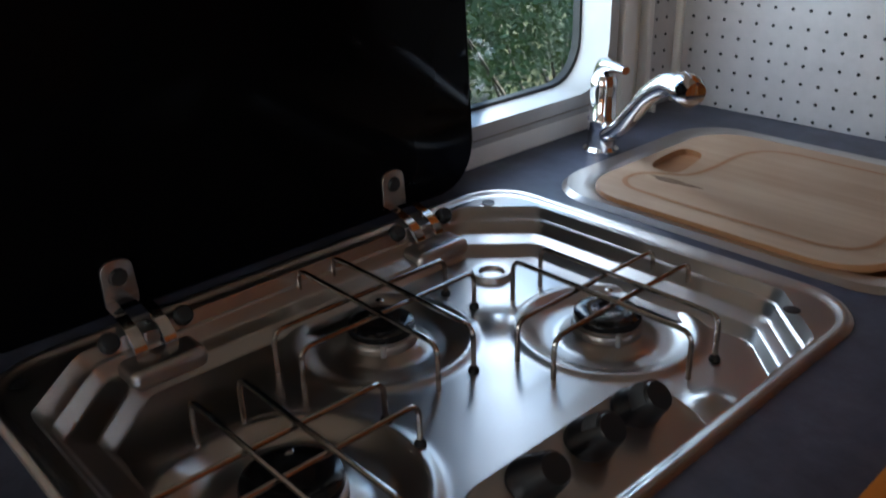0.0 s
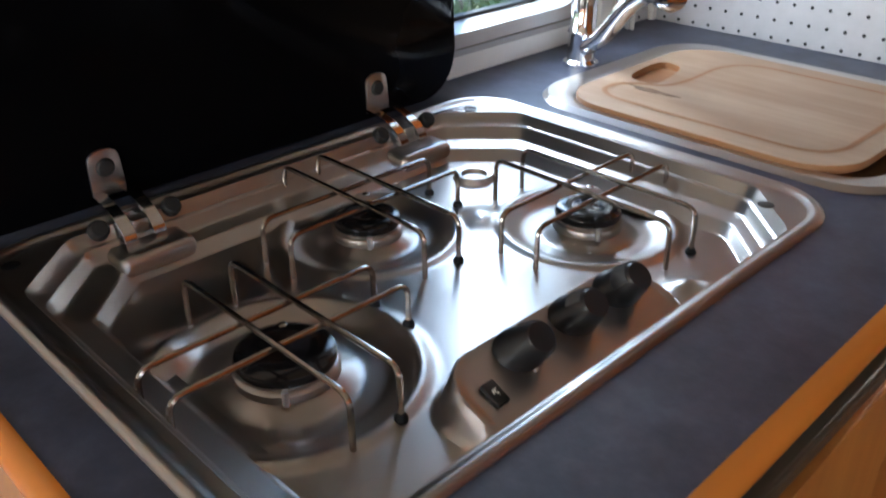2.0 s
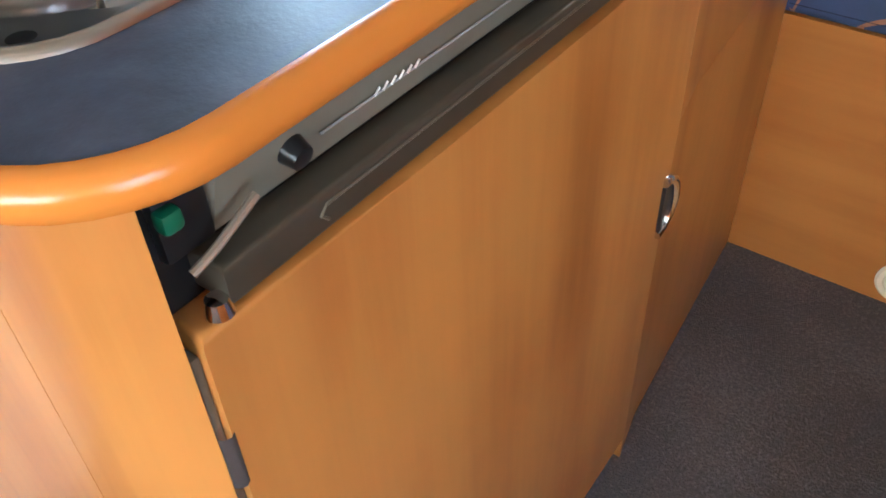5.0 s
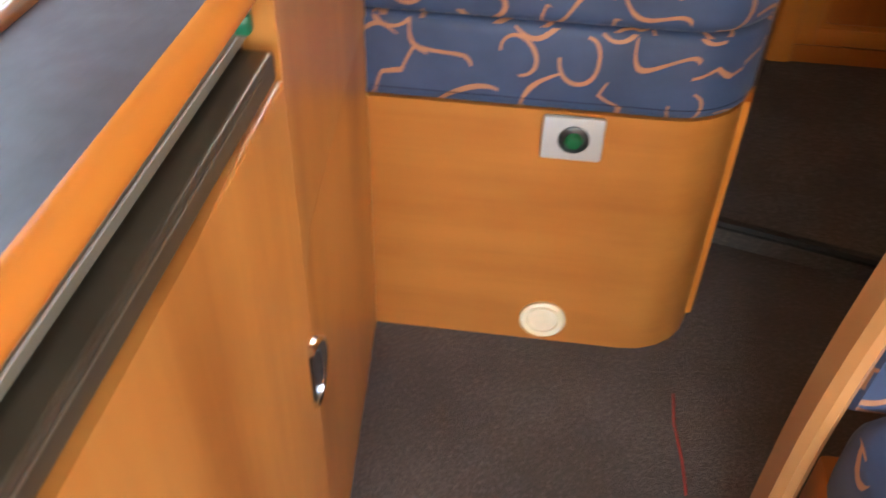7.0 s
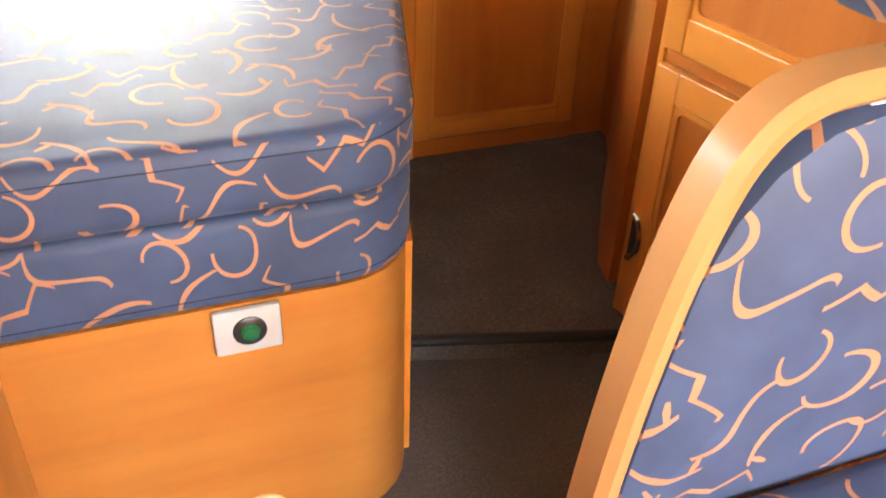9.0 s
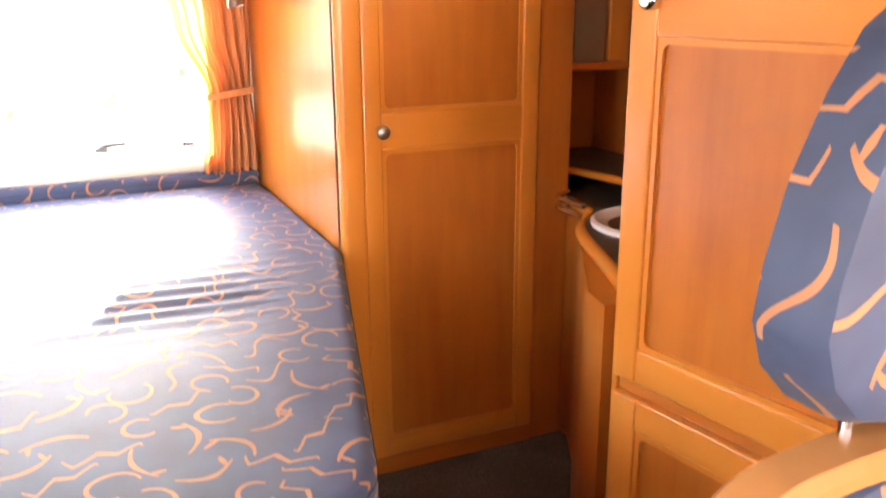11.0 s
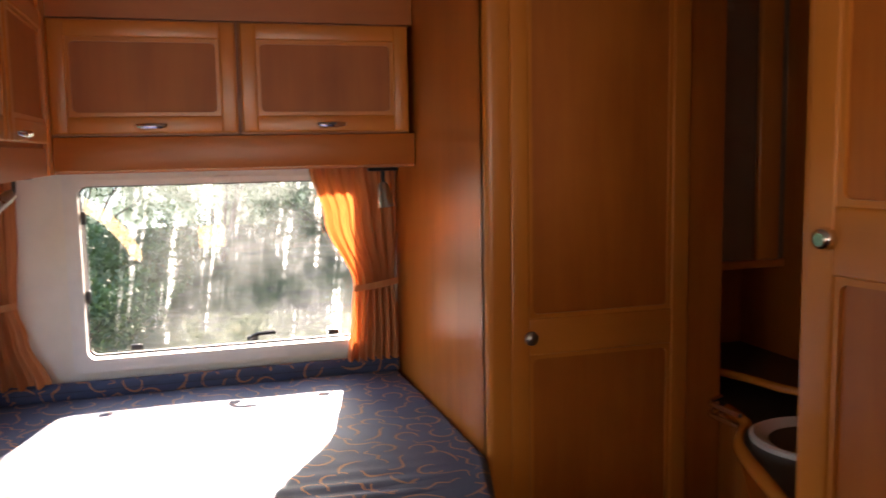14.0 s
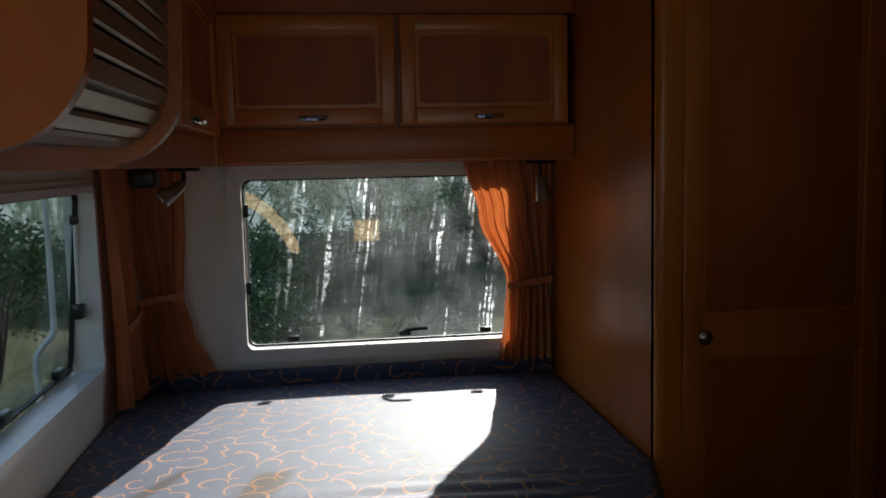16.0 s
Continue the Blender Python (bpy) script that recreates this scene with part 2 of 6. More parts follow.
def window_glass(name, streaks):
    """Acrylic window pane; streaks: how much dried water, dust and painted glare lies on it."""
    m, n, l, b = mat(name)
    co = n.new("ShaderNodeTexCoord").outputs["Object"]
    clear = n.new("ShaderNodeBsdfTransparent")
    clear.inputs[0].default_value = (0.86, 0.9, 0.88, 1)
    gloss = n.new("ShaderNodeBsdfGlossy")
    gloss.inputs["Roughness"].default_value = 0.03
    facing = n.new("ShaderNodeLayerWeight")
    facing.inputs["Blend"].default_value = 0.5
    power = n.new("ShaderNodeMath")
    power.operation = "POWER"
    power.inputs[1].default_value = 5.0
    l.new(facing.outputs["Facing"], power.inputs[0])
    fres = n.new("ShaderNodeMath")
    fres.operation = "MULTIPLY_ADD"
    fres.inputs[1].default_value, fres.inputs[2].default_value = 0.45, 0.03
    l.new(power.outputs[0], fres.inputs[0])
    mx = n.new("ShaderNodeMixShader")
    l.new(fres.outputs[0], mx.inputs[0])
    l.new(clear.outputs[0], mx.inputs[1])
    l.new(gloss.outputs[0], mx.inputs[2])
    dirt_and_glare = n.new("ShaderNodeBsdfTranslucent")
    dirt_and_glare.inputs[0].default_value = (0.84, 0.86, 0.88, 1)
    slant = n.new("ShaderNodeMapping")
    slant.inputs["Rotation"].default_value = (0, radians(-7), 0)
    l.new(co, slant.inputs["Vector"])
    sway = noise_tex(n, l, slant.outputs[0], 9.0, 2)
    off = n.new("ShaderNodeVectorMath")
    off.operation = "MULTIPLY_ADD"
    off.inputs[1].default_value = (0.02, 0.02, 0)
    l.new(sway.outputs["Color"], off.inputs[0])
    l.new(slant.outputs[0], off.inputs[2])
    runs = noise_tex(n, l, off.outputs[0], 1.0, 2, 0.5, (52, 52, 1.4))
    fine = noise_tex(n, l, off.outputs[0], 1.0, 4, 0.7, (130, 130, 9))
    breaks = noise_tex(n, l, co, 1.0, 6, 0.75, (22, 22, 55))
    patch = noise_tex(n, l, co, 4.2, 3, 0.6)
    cut = ramp(n, [(0.635, (0, 0, 0)), (0.70, (1, 1, 1))])
    l.new(runs.outputs[0], cut.inputs[0])
    cut2 = ramp(n, [(0.44, (0, 0, 0)), (0.60, (1, 1, 1))])
    l.new(breaks.outputs[0], cut2.inputs[0])
    cut3 = ramp(n, [(0.52, (0, 0, 0)), (0.80, (0.22, 0.22, 0.22))])
    l.new(fine.outputs[0], cut3.inputs[0])
    cut4 = ramp(n, [(0.40, (0.12, 0.12, 0.12)), (0.58, (1, 1, 1))])
    l.new(patch.outputs[0], cut4.inputs[0])
    both = n.new("ShaderNodeMath")
    both.operation = "ADD"
    l.new(cut.outputs[0], both.inputs[0])
    l.new(cut3.outputs[0], both.inputs[1])
    part_of = n.new("ShaderNodeMath")
    part_of.operation = "MULTIPLY"
    l.new(both.outputs[0], part_of.inputs[0])
    l.new(cut2.outputs[0], part_of.inputs[1])
    mul = n.new("ShaderNodeMath")
    mul.operation = "MULTIPLY"
    l.new(part_of.outputs[0], mul.inputs[0])
    xyz = n.new("ShaderNodeSeparateXYZ")
    l.new(co, xyz.inputs[0])
    wet = n.new("ShaderNodeMapRange")
    wet.interpolation_type = "SMOOTHSTEP"
    wet.inputs["From Min"].default_value, wet.inputs["From Max"].default_value = 0.42, 0.80
    l.new(xyz.outputs[0], wet.inputs["Value"])
    wet2 = n.new("ShaderNodeMath")
    wet2.operation = "MULTIPLY"
    l.new(wet.outputs[0], wet2.inputs[0])
    l.new(cut4.outputs[0], wet2.inputs[1])
    l.new(wet2.outputs[0], mul.inputs[1])
    haze = n.new("ShaderNodeMath")
    haze.operation = "MULTIPLY_ADD"
    haze.inputs[1].default_value, haze.inputs[2].default_value = streaks, 0.0
    l.new(mul.outputs[0], haze.inputs[0])
    # faint veil towards the right that imitates hazy glare on the pane
    glare_film = n.new("ShaderNodeMath")
    glare_film.operation = "MULTIPLY"
    glare_film.inputs[1].default_value = streaks * 0.022
    l.new(wet2.outputs[0], glare_film.inputs[0])
    l.new(glare_film.outputs[0], haze.inputs[2])
    mx2 = n.new("ShaderNodeMixShader")
    l.new(haze.outputs[0], mx2.inputs[0])
    l.new(mx.outputs[0], mx2.inputs[1])
    l.new(dirt_and_glare.outputs[0], mx2.inputs[2])
    l.new(mx2.outputs[0], n["Material Output"].inputs[0])
    return m


def tape(name):
    """Yellowed, half-clear adhesive tape."""
    m, n, l, b = mat(name)
    co = n.new("ShaderNodeTexCoord").outputs["Object"]
    a = noise_tex(n, l, co, 60.0, 4)
    cover = ramp(n, [(0.3, (0.03, 0.03, 0.03)), (0.7, (0.085, 0.085, 0.085))])
    l.new(a.outputs[0], cover.inputs[0])
    clear = n.new("ShaderNodeBsdfTransparent")
    clear.inputs[0].default_value = (0.95, 0.88, 0.78, 1)
    tr = n.new("ShaderNodeBsdfTranslucent")
    tr.inputs[0].default_value = (0.80, 0.66, 0.46, 1)
    mx = n.new("ShaderNodeMixShader")
    l.new(cover.outputs[0], mx.inputs[0])
    l.new(clear.outputs[0], mx.inputs[1])
    l.new(tr.outputs[0], mx.inputs[2])
    l.new(mx.outputs[0], n["Material Output"].inputs[0])
    return m


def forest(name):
    """Distant wood behind the windows; emission stands in for daylight on the trees."""
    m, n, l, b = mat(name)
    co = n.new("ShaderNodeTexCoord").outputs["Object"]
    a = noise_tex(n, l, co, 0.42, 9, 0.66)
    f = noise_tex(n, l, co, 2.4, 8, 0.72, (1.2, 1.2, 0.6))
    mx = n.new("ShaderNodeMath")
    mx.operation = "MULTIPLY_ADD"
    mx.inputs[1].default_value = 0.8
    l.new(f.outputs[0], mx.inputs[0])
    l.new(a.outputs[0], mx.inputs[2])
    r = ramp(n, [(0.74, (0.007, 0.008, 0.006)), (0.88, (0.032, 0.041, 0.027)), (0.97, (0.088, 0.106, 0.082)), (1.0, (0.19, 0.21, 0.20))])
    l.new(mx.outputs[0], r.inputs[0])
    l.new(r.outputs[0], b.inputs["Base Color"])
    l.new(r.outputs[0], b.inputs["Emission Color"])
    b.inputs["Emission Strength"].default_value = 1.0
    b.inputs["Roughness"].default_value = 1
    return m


def leafy_ground(name):
    """Moss, dead leaves and bare grey earth."""
    m, n, l, b = mat(name)
    co = n.new("ShaderNodeTexCoord").outputs["Object"]
    a = noise_tex(n, l, co, 0.9, 6, 0.65)
    f = noise_tex(n, l, co, 14.0, 6, 0.75)
    mx = n.new("ShaderNodeMath")
    mx.operation = "MULTIPLY_ADD"
    mx.inputs[1].default_value = 0.5
    l.new(f.outputs[0], mx.inputs[0])
    l.new(a.outputs[0], mx.inputs[2])
    r = ramp(n, [(0.60, (0.010, 0.013, 0.005)), (0.72, (0.048, 0.066, 0.012)), (0.83, (0.090, 0.080, 0.032)), (0.95, (0.19, 0.165, 0.12))])
    l.new(mx.outputs[0], r.inputs[0])
    l.new(r.outputs[0], b.inputs["Base Color"])
    b.inputs["Roughness"].default_value = 1
    bumped(n, l, b, f.outputs[0], 0.8, 0.05)
    return m


BEECH = (0.47, 0.135, 0.019)
M_WOOD_V = wood("beech_upright", BEECH, "z", 0.34, 0.32)
M_GLOSS_V = wood("polished_beech_upright", (0.50, 0.150, 0.022), "z", 0.29, 0.3)
M_WOOD_X = wood("beech_across", BEECH, "x")
M_WOOD_Y = wood("beech_lengthwise", BEECH, "y")
M_FRAME_V = wood("beech_frame_upright", (0.60, 0.200, 0.030), "z", 0.28, 0.14)
M_FRAME_X = wood("beech_frame_across", (0.60, 0.200, 0.030), "x", 0.28, 0.14)
M_FRAME_Y = wood("beech_frame_lengthwise", (0.60, 0.200, 0.030), "y", 0.28, 0.14)
M_PANEL = wood("beech_panel", (0.43, 0.122, 0.016), "z", 0.5, 0.3)
M_FRONT_V = wood("pale_beech_upright", (0.46, 0.192, 0.043), "z", 0.36, 0.44)
M_FRONT_X = wood("pale_beech_across", (0.40, 0.150, 0.029), "x", 0.36, 0.30)
M_NOSING = wood("oiled_nosing", (0.60, 0.21, 0.032), "y", 0.25, 0.12)
M_STEEL = brushed("brushed_steel", (0.50, 0.478, 0.455), 0.30, (12, 220, 12))
M_CHROME = plain("chrome", (0.75, 0.75, 0.76), 0.09, 1.0, 0.03)
M_WIRE = plain("chromed_wire", (0.38, 0.345, 0.31), 0.18, 1.0, 0.15, 80)
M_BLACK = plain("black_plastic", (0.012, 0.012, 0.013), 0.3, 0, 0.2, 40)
M_ENAMEL = plain("black_enamel", (0.008, 0.008, 0.009), 0.13, 0, 0.2, 60)
M_RUBBER = plain("black_rubber", (0.007, 0.007, 0.007), 0.65, 0, 0.2, 60)
M_GLASSLID = plain("black_glass", (0.002, 0.002, 0.0025), 0.10, 0, 0.2, 6)
M_GLASSLID.node_tree.nodes["Principled BSDF"].inputs["Specular IOR Level"].default_value = 0.03
M_TOP = laminate("slate_laminate")
M_CARPET = carpet("carpet_pile")
M_FABRIC = squiggle_fabric("squiggle_upholstery", 0.108)
M_FABRIC_SEAT = squiggle_fabric("squiggle_upholstery_large", 0.135)
M_SEAM = plain("dark_blue_thread", (0.010, 0.014, 0.030), 0.8)
M_CURTAIN = curtain_cloth("orange_curtain")
M_WHITE = plain("cream_wall_board", (0.74, 0.70, 0.62), 0.6, 0, 0.05, 12, 0.05)
M_PLASTIC = plain("white_plastic", (0.72, 0.70, 0.66), 0.35, 0, 0.05, 20)
M_GREYPL = plain("grey_plastic", (0.36, 0.355, 0.345), 0.4, 0, 0.06, 20)
M_PERF = plain("pale_punched_board", (0.46, 0.45, 0.45), 0.45, 0.0, 0.06, 40)
M_BOARD = wood("scrubbed_board", (0.45, 0.325, 0.22), "x", 0.6, 0.5)
M_BOARD_EDGE = wood("board_edge", (0.34, 0.17, 0.075), "x", 0.55, 0.3)
M_DARKMET = plain("dark_metal", (0.17, 0.148, 0.110), 0.36, 0.5, 0.12, 30)
M_SLAT = plain("slat_film", (0.30, 0.24, 0.18), 0.3, 0.5, 0.1, 30)
M_PANE = window_glass("window_pane", 0.10)
M_PANE_REAR = window_glass("rear_window_pane", 0.8)
M_TAPE = tape("tan_tape")
M_FOREST_GLOW = forest("self_lit_wood")
M_GROUND = leafy_ground("leafy_ground")
M_LEAF = plain("bush_leaf", (0.045, 0.085, 0.020), 0.6, 0, 0.5, 6)
M_STEM = plain("bush_stem", (0.06, 0.045, 0.03), 0.9, 0, 0.3, 20)
M_DARKTOP = plain("dark_brown_top", (0.055, 0.035, 0.022), 0.4, 0, 0.2, 20)
M_SATIN = plain("satin_steel", (0.40, 0.385, 0.36), 0.28, 1.0, 0.08)
M_MIRROR = plain("grey_cabinet_face", (0.30, 0.235, 0.175), 0.25, 0, 0.08, 8)
M_CEIL = plain("ceiling_cloth", (0.50, 0.45, 0.37), 0.8, 0, 0.04, 60, 0.1)
M_CERAMIC = plain("white_basin", (0.78, 0.76, 0.72), 0.2, 0, 0.03, 10)

# ---- mesh tools ----


def link_mesh(name, bm, material, smooth=True):
    bmesh.ops.recalc_face_normals(bm, faces=bm.faces)
    me = bpy.data.meshes.new(name)
    for f in bm.faces:
        f.smooth = smooth
    bm.to_mesh(me)
    bm.free()
    if smooth:
        me.set_sharp_from_angle(angle=radians(38))
    me.materials.append(material)
    return new(name, me)


def part(name, bm, material, parent, label="", smooth=True):
    """One mesh under a thing (an Empty or a mesh that stands at the origin)."""
    ob = link_mesh(name, bm, material, smooth)
    ob.parent = parent
    if parent.type == "EMPTY":
        ob.matrix_parent_inverse = Matrix.Translation(-parent.location)
    return tagged(ob, label) if label else ob


def thing(name, at, label, category, group="", kind=""):
    e = new(name)
    e.empty_display_size = 0.05
    e.location = at
    return tagged(e, label, category, group, kind)


def solo(name, bm, material, label, category="", group="", kind="", smooth=True):
    return tagged(link_mesh(name, bm, material, smooth), label, category, group, kind)


def box(bm, x0, x1, y0, y1, z0, z1, bevel=0.0, seg=2):
    vs = [bm.verts.new(p) for p in ((x0, y0, z0), (x1, y0, z0), (x1, y1, z0), (x0, y1, z0), (x0, y0, z1), (x1, y0, z1), (x1, y1, z1), (x0, y1, z1))]
    fs = [bm.faces.new([vs[i] for i in q]) for q in ((0, 3, 2, 1), (4, 5, 6, 7), (0, 1, 5, 4), (1, 2, 6, 5), (2, 3, 7, 6), (3, 0, 4, 7))]
    if bevel:
        es = {e for f in fs for e in f.edges}
        bmesh.ops.bevel(bm, geom=list(es), offset=bevel, segments=seg, affect="EDGES", profile=0.5)
    return bm


def bx(*a, **k):
    return box(bmesh.new(), *a, **k)


def prism(bm, pts, z0, z1, bevel=0.0, seg=2, only_top=False):
    """Upright prism over a plan polygon."""
    lo = [bm.verts.new((x, y, z0)) for x, y in pts]
    hi = [bm.verts.new((x, y, z1)) for x, y in pts]
    k = len(pts)
    a, b = bm.faces.new(lo[::-1]), bm.faces.new(hi)
    for i in range(k):
        bm.faces.new((lo[i], lo[(i + 1) % k], hi[(i + 1) % k], hi[i]))
    if bevel:
        es = list(b.edges) + ([] if only_top else list(a.edges))
        bmesh.ops.bevel(bm, geom=es, offset=bevel, segments=seg, affect="EDGES", profile=0.5)
    return bm


def rounded(x0, x1, y0, y1, r, seg=6):
    """Rounded rectangle, counter-clockwise; r: one radius or four (corners x0y0, x1y0, x1y1, x0y1)."""
    rs = (r,) * 4 if isinstance(r, (int, float)) else r
    out = []
    for (cx, cy, a0), q in zip(((x0, y0, 180), (x1, y0, 270), (x1, y1, 0), (x0, y1, 90)), rs):
        px = cx + q if cx == x0 else cx - q
        py = cy + q if cy == y0 else cy - q
        if q < 1e-5:
            out.append((cx, cy))
            continue
        for i in range(seg + 1):
            a = radians(a0 + 90 * i / seg)
            out.append((px + q * math.cos(a), py + q * math.sin(a)))
    return out


def plate(bm, pts, to3d, depth, bevel=0.0, seg=2):
    """A flat outline given in two axes, placed by to3d(u, v, w) and made depth thick along w."""
    f0 = [bm.verts.new(to3d(u, v, 0)) for u, v in pts]
    f1 = [bm.verts.new(to3d(u, v, depth)) for u, v in pts]
    k = len(pts)
    bm.faces.new(f0[::-1])
    top = bm.faces.new(f1)
    for i in range(k):
        bm.faces.new((f0[i], f0[(i + 1) % k], f1[(i + 1) % k], f1[i]))
    if bevel:
        bmesh.ops.bevel(bm, geom=list(top.edges), offset=bevel, segments=seg, affect="EDGES", profile=0.5)
    return bm


def ring_plate(bm, outer, inner, to3d, depth):
    """A flat frame between two outlines with the same number of points."""
    k = len(outer)
    rows = [[bm.verts.new(to3d(u, v, w)) for u, v in pts] for pts, w in ((outer, 0), (outer, depth), (inner, depth), (inner, 0))]
    for a in range(4):
        b = (a + 1) % 4
        for i in range(k):
            j = (i + 1) % k
            bm.faces.new((rows[a][i], rows[a][j], rows[b][j], rows[b][i]))
    return bm


def tube(bm, pts, r, seg=8, closed=False, cap=True):
    """A round bar along a line of points."""
    P = [Vector(p) for p in pts]
    k = len(P)
    rings = []
    prev = None
    for i in range(k):
        if closed:
            t = (P[(i + 1) % k] - P[i - 1]).normalized()
        else:
            t = (P[min(i + 1, k - 1)] - P[max(i - 1, 0)]).normalized()
        if prev is None:
            u = t.orthogonal().normalized()
        else:
            u = (prev - t * prev.dot(t)).normalized()
        prev = u
        w = t.cross(u)
        rad = r[i] if isinstance(r, (list, tuple)) else r
        rings.append([bm.verts.new(P[i] + (u * math.cos(2 * math.pi * s / seg) + w * math.sin(2 * math.pi * s / seg)) * rad) for s in range(seg)])
    for i in range(k if closed else k - 1):
        a, b = rings[i], rings[(i + 1) % k]
        for s in range(seg):
            bm.faces.new((a[s], a[(s + 1) % seg], b[(s + 1) % seg], b[s]))
    if cap and not closed:
        bm.faces.new(rings[0][::-1])
        bm.faces.new(rings[-1])
    return bm


def bend(pts, r, seg=4):
    """Rounds the corners of a line of points."""
    P = [Vector(p) for p in pts]
    out = [P[0]]
    for a, b, c in zip(P, P[1:], P[2:]):
        q = min(r, (a - b).length * 0.45, (c - b).length * 0.45)
        s, e = b + (a - b).normalized() * q, b + (c - b).normalized() * q
        for i in range(seg + 1):
            t = i / seg
            out.append(s * (1 - t) ** 2 + b * 2 * t * (1 - t) + e * t * t)
    out.append(P[-1])
    return out


def lathe(bm, profile, centre, seg=32, axis=None):
    """Turns a profile of (radius, height) about an upright or a given axis."""
    c = Vector(centre)
    q = Vector((0, 0, 1)).rotation_difference(Vector(axis or (0, 0, 1)))
    rings = []
    for r, h in profile:
        if r < 1e-6:
            rings.append([bm.verts.new(c + q @ Vector((0, 0, h)))])
        else:
            rings.append([bm.verts.new(c + q @ Vector((r * math.cos(2 * math.pi * s / seg), r * math.sin(2 * math.pi * s / seg), h))) for s in range(seg)])
    for a, b in zip(rings, rings[1:]):
        for s in range(seg):
            t = (s + 1) % seg
            if len(a) == 1 and len(b) == 1:
                continue
            if len(a) == 1:
                bm.faces.new((a[0], b[s], b[t]))
            elif len(b) == 1:
                bm.faces.new((a[s], a[t], b[0]))
            else:
                bm.faces.new((a[s], a[t], b[t], b[s]))
    return bm


def cloth_coords(bm, turn=0.0, slip=(0.0, 0.0)):
    """Lays the printed cloth flat on each side of a cushion, in metres."""
    bm.normal_update()
    uv = bm.loops.layers.uv.new("UVMap")
    c, s = math.cos(turn), math.sin(turn)
    for f in bm.faces:
        n = f.normal
        ax = max(range(3), key=lambda i: abs(n[i]))
        for lp in f.loops:
            p = lp.vert.co
            u, v = ((p.y, p.z), (p.x, p.z), (p.x, p.y))[ax]
            if ax == 2:
                v += 0.0
            lp[uv].uv = (c * u - s * v + slip[0] + 0.37 * ax, s * u + c * v + slip[1])
    return bm

# ---- structure ----
WL, WR, YF, YR, ZC = -0.04, 2.32, -2.40, 3.205, 1.98
STEP = [(1.02, 1.631), (1.66, 1.459), (2.32, 1.28), (2.32, 3.205), (1.02, 3.205)]

solo("floor", bx(WL - 0.05, WR + 0.05, YF - 0.05, YR + 0.05, -0.05, 0.0), M_CARPET, "brown-grey carpeted floor", kind="structure", smooth=False)
solo("floor_raised", prism(bmesh.new(), STEP, 0.0, 0.064, 0.006, 2, True), M_CARPET, "raised carpeted floor by the wardrobe", kind="structure")
solo("trim_step", tube(bmesh.new(), [(1.02, 1.627, 0.056), (1.66, 1.455, 0.056), (2.32, 1.276, 0.056)], 0.012, 8), M_RUBBER, "black rubber edging of the step", kind="structure")
solo("ceiling", bx(WL - 0.05, WR + 0.05, YF - 0.05, YR + 0.05, ZC, ZC + 0.05), M_CEIL, "pale lined ceiling", kind="structure", smooth=False)


def wall_with_openings(name, axis, at, thick, a0, a1, z0, z1, holes, material, label):
    """A wall along one axis; holes are (a0, a1, z0, z1), side by side."""
    bm = bmesh.new()

    def slab(p0, p1, q0, q1):
        if p1 - p0 < 1e-4 or q1 - q0 < 1e-4:
            return
        lo, hi = min(at, at + thick), max(at, at + thick)
        if axis == "y":
            box(bm, lo, hi, p0, p1, q0, q1)
        else:
            box(bm, p0, p1, lo, hi, q0, q1)

    cur = a0
    for h0, h1, k0, k1 in sorted((p - 0.006, q + 0.006, r - 0.006, s + 0.006) for p, q, r, s in holes):
        slab(cur, h0, z0, z1)
        slab(h0, h1, z0, k0)
        slab(h0, h1, k1, z1)
        cur = h1
    slab(cur, a1, z0, z1)
    return solo(name, bm, material, label, kind="structure", smooth=False)


KWIN = (0.22, 0.985, 0.985, 1.43)       # kitchen window: y0 y1 z0 z1
SWIN = (1.80, 2.822, 0.866, 1.328)       # window beside the bed
RWIN = (0.385, 1.235, 0.822, 1.345)       # rear window: x0 x1 z0 z1
DWIN = (-1.15, -0.35, 0.85, 1.80)       # entrance side
FWIN = (0.10, 1.80, 0.95, 1.75)         # windscreen
WB = 0.030                               # the wall is lined more thickly beside the bed
wall_with_openings("wall_kitchen_side", "y", WL, -0.035, YF, 1.20, 0.0, ZC, [KWIN], M_WHITE, "cream side wall with the kitchen window")
wall_with_openings("wall_bed_side", "y", WB, -0.060, 1.20, YR, 0.0, ZC, [SWIN], M_WHITE, "cream side wall beside the bed")
wall_with_openings("wall_rear", "x", YR, 0.035, WL - 0.04, WR + 0.04, 0.0, ZC, [RWIN], M_WHITE, "cream rear wall with one window")
# the next two walls stay unseen; beech is chosen so the steel reflects brown
wall_with_openings("wall_entrance_side", "y", WR, 0.035, YF, YR, 0.0, ZC, [DWIN], M_WOOD_V, "unseen wall on the entrance side, beech-coloured for brown reflections")
wall_with_openings("wall_front", "x", YF, -0.035, WL - 0.04, WR + 0.04, 0.0, ZC, [FWIN], M_WOOD_V, "unseen wall towards the cab, beech-coloured for brown reflections")


def to_side(u, v, w):
    return (WL + w, u, v)


def to_bedside(u, v, w):
    return (WB + w, u, v)


def to_rear(u, v, w):
    return (u, YR - w, v)


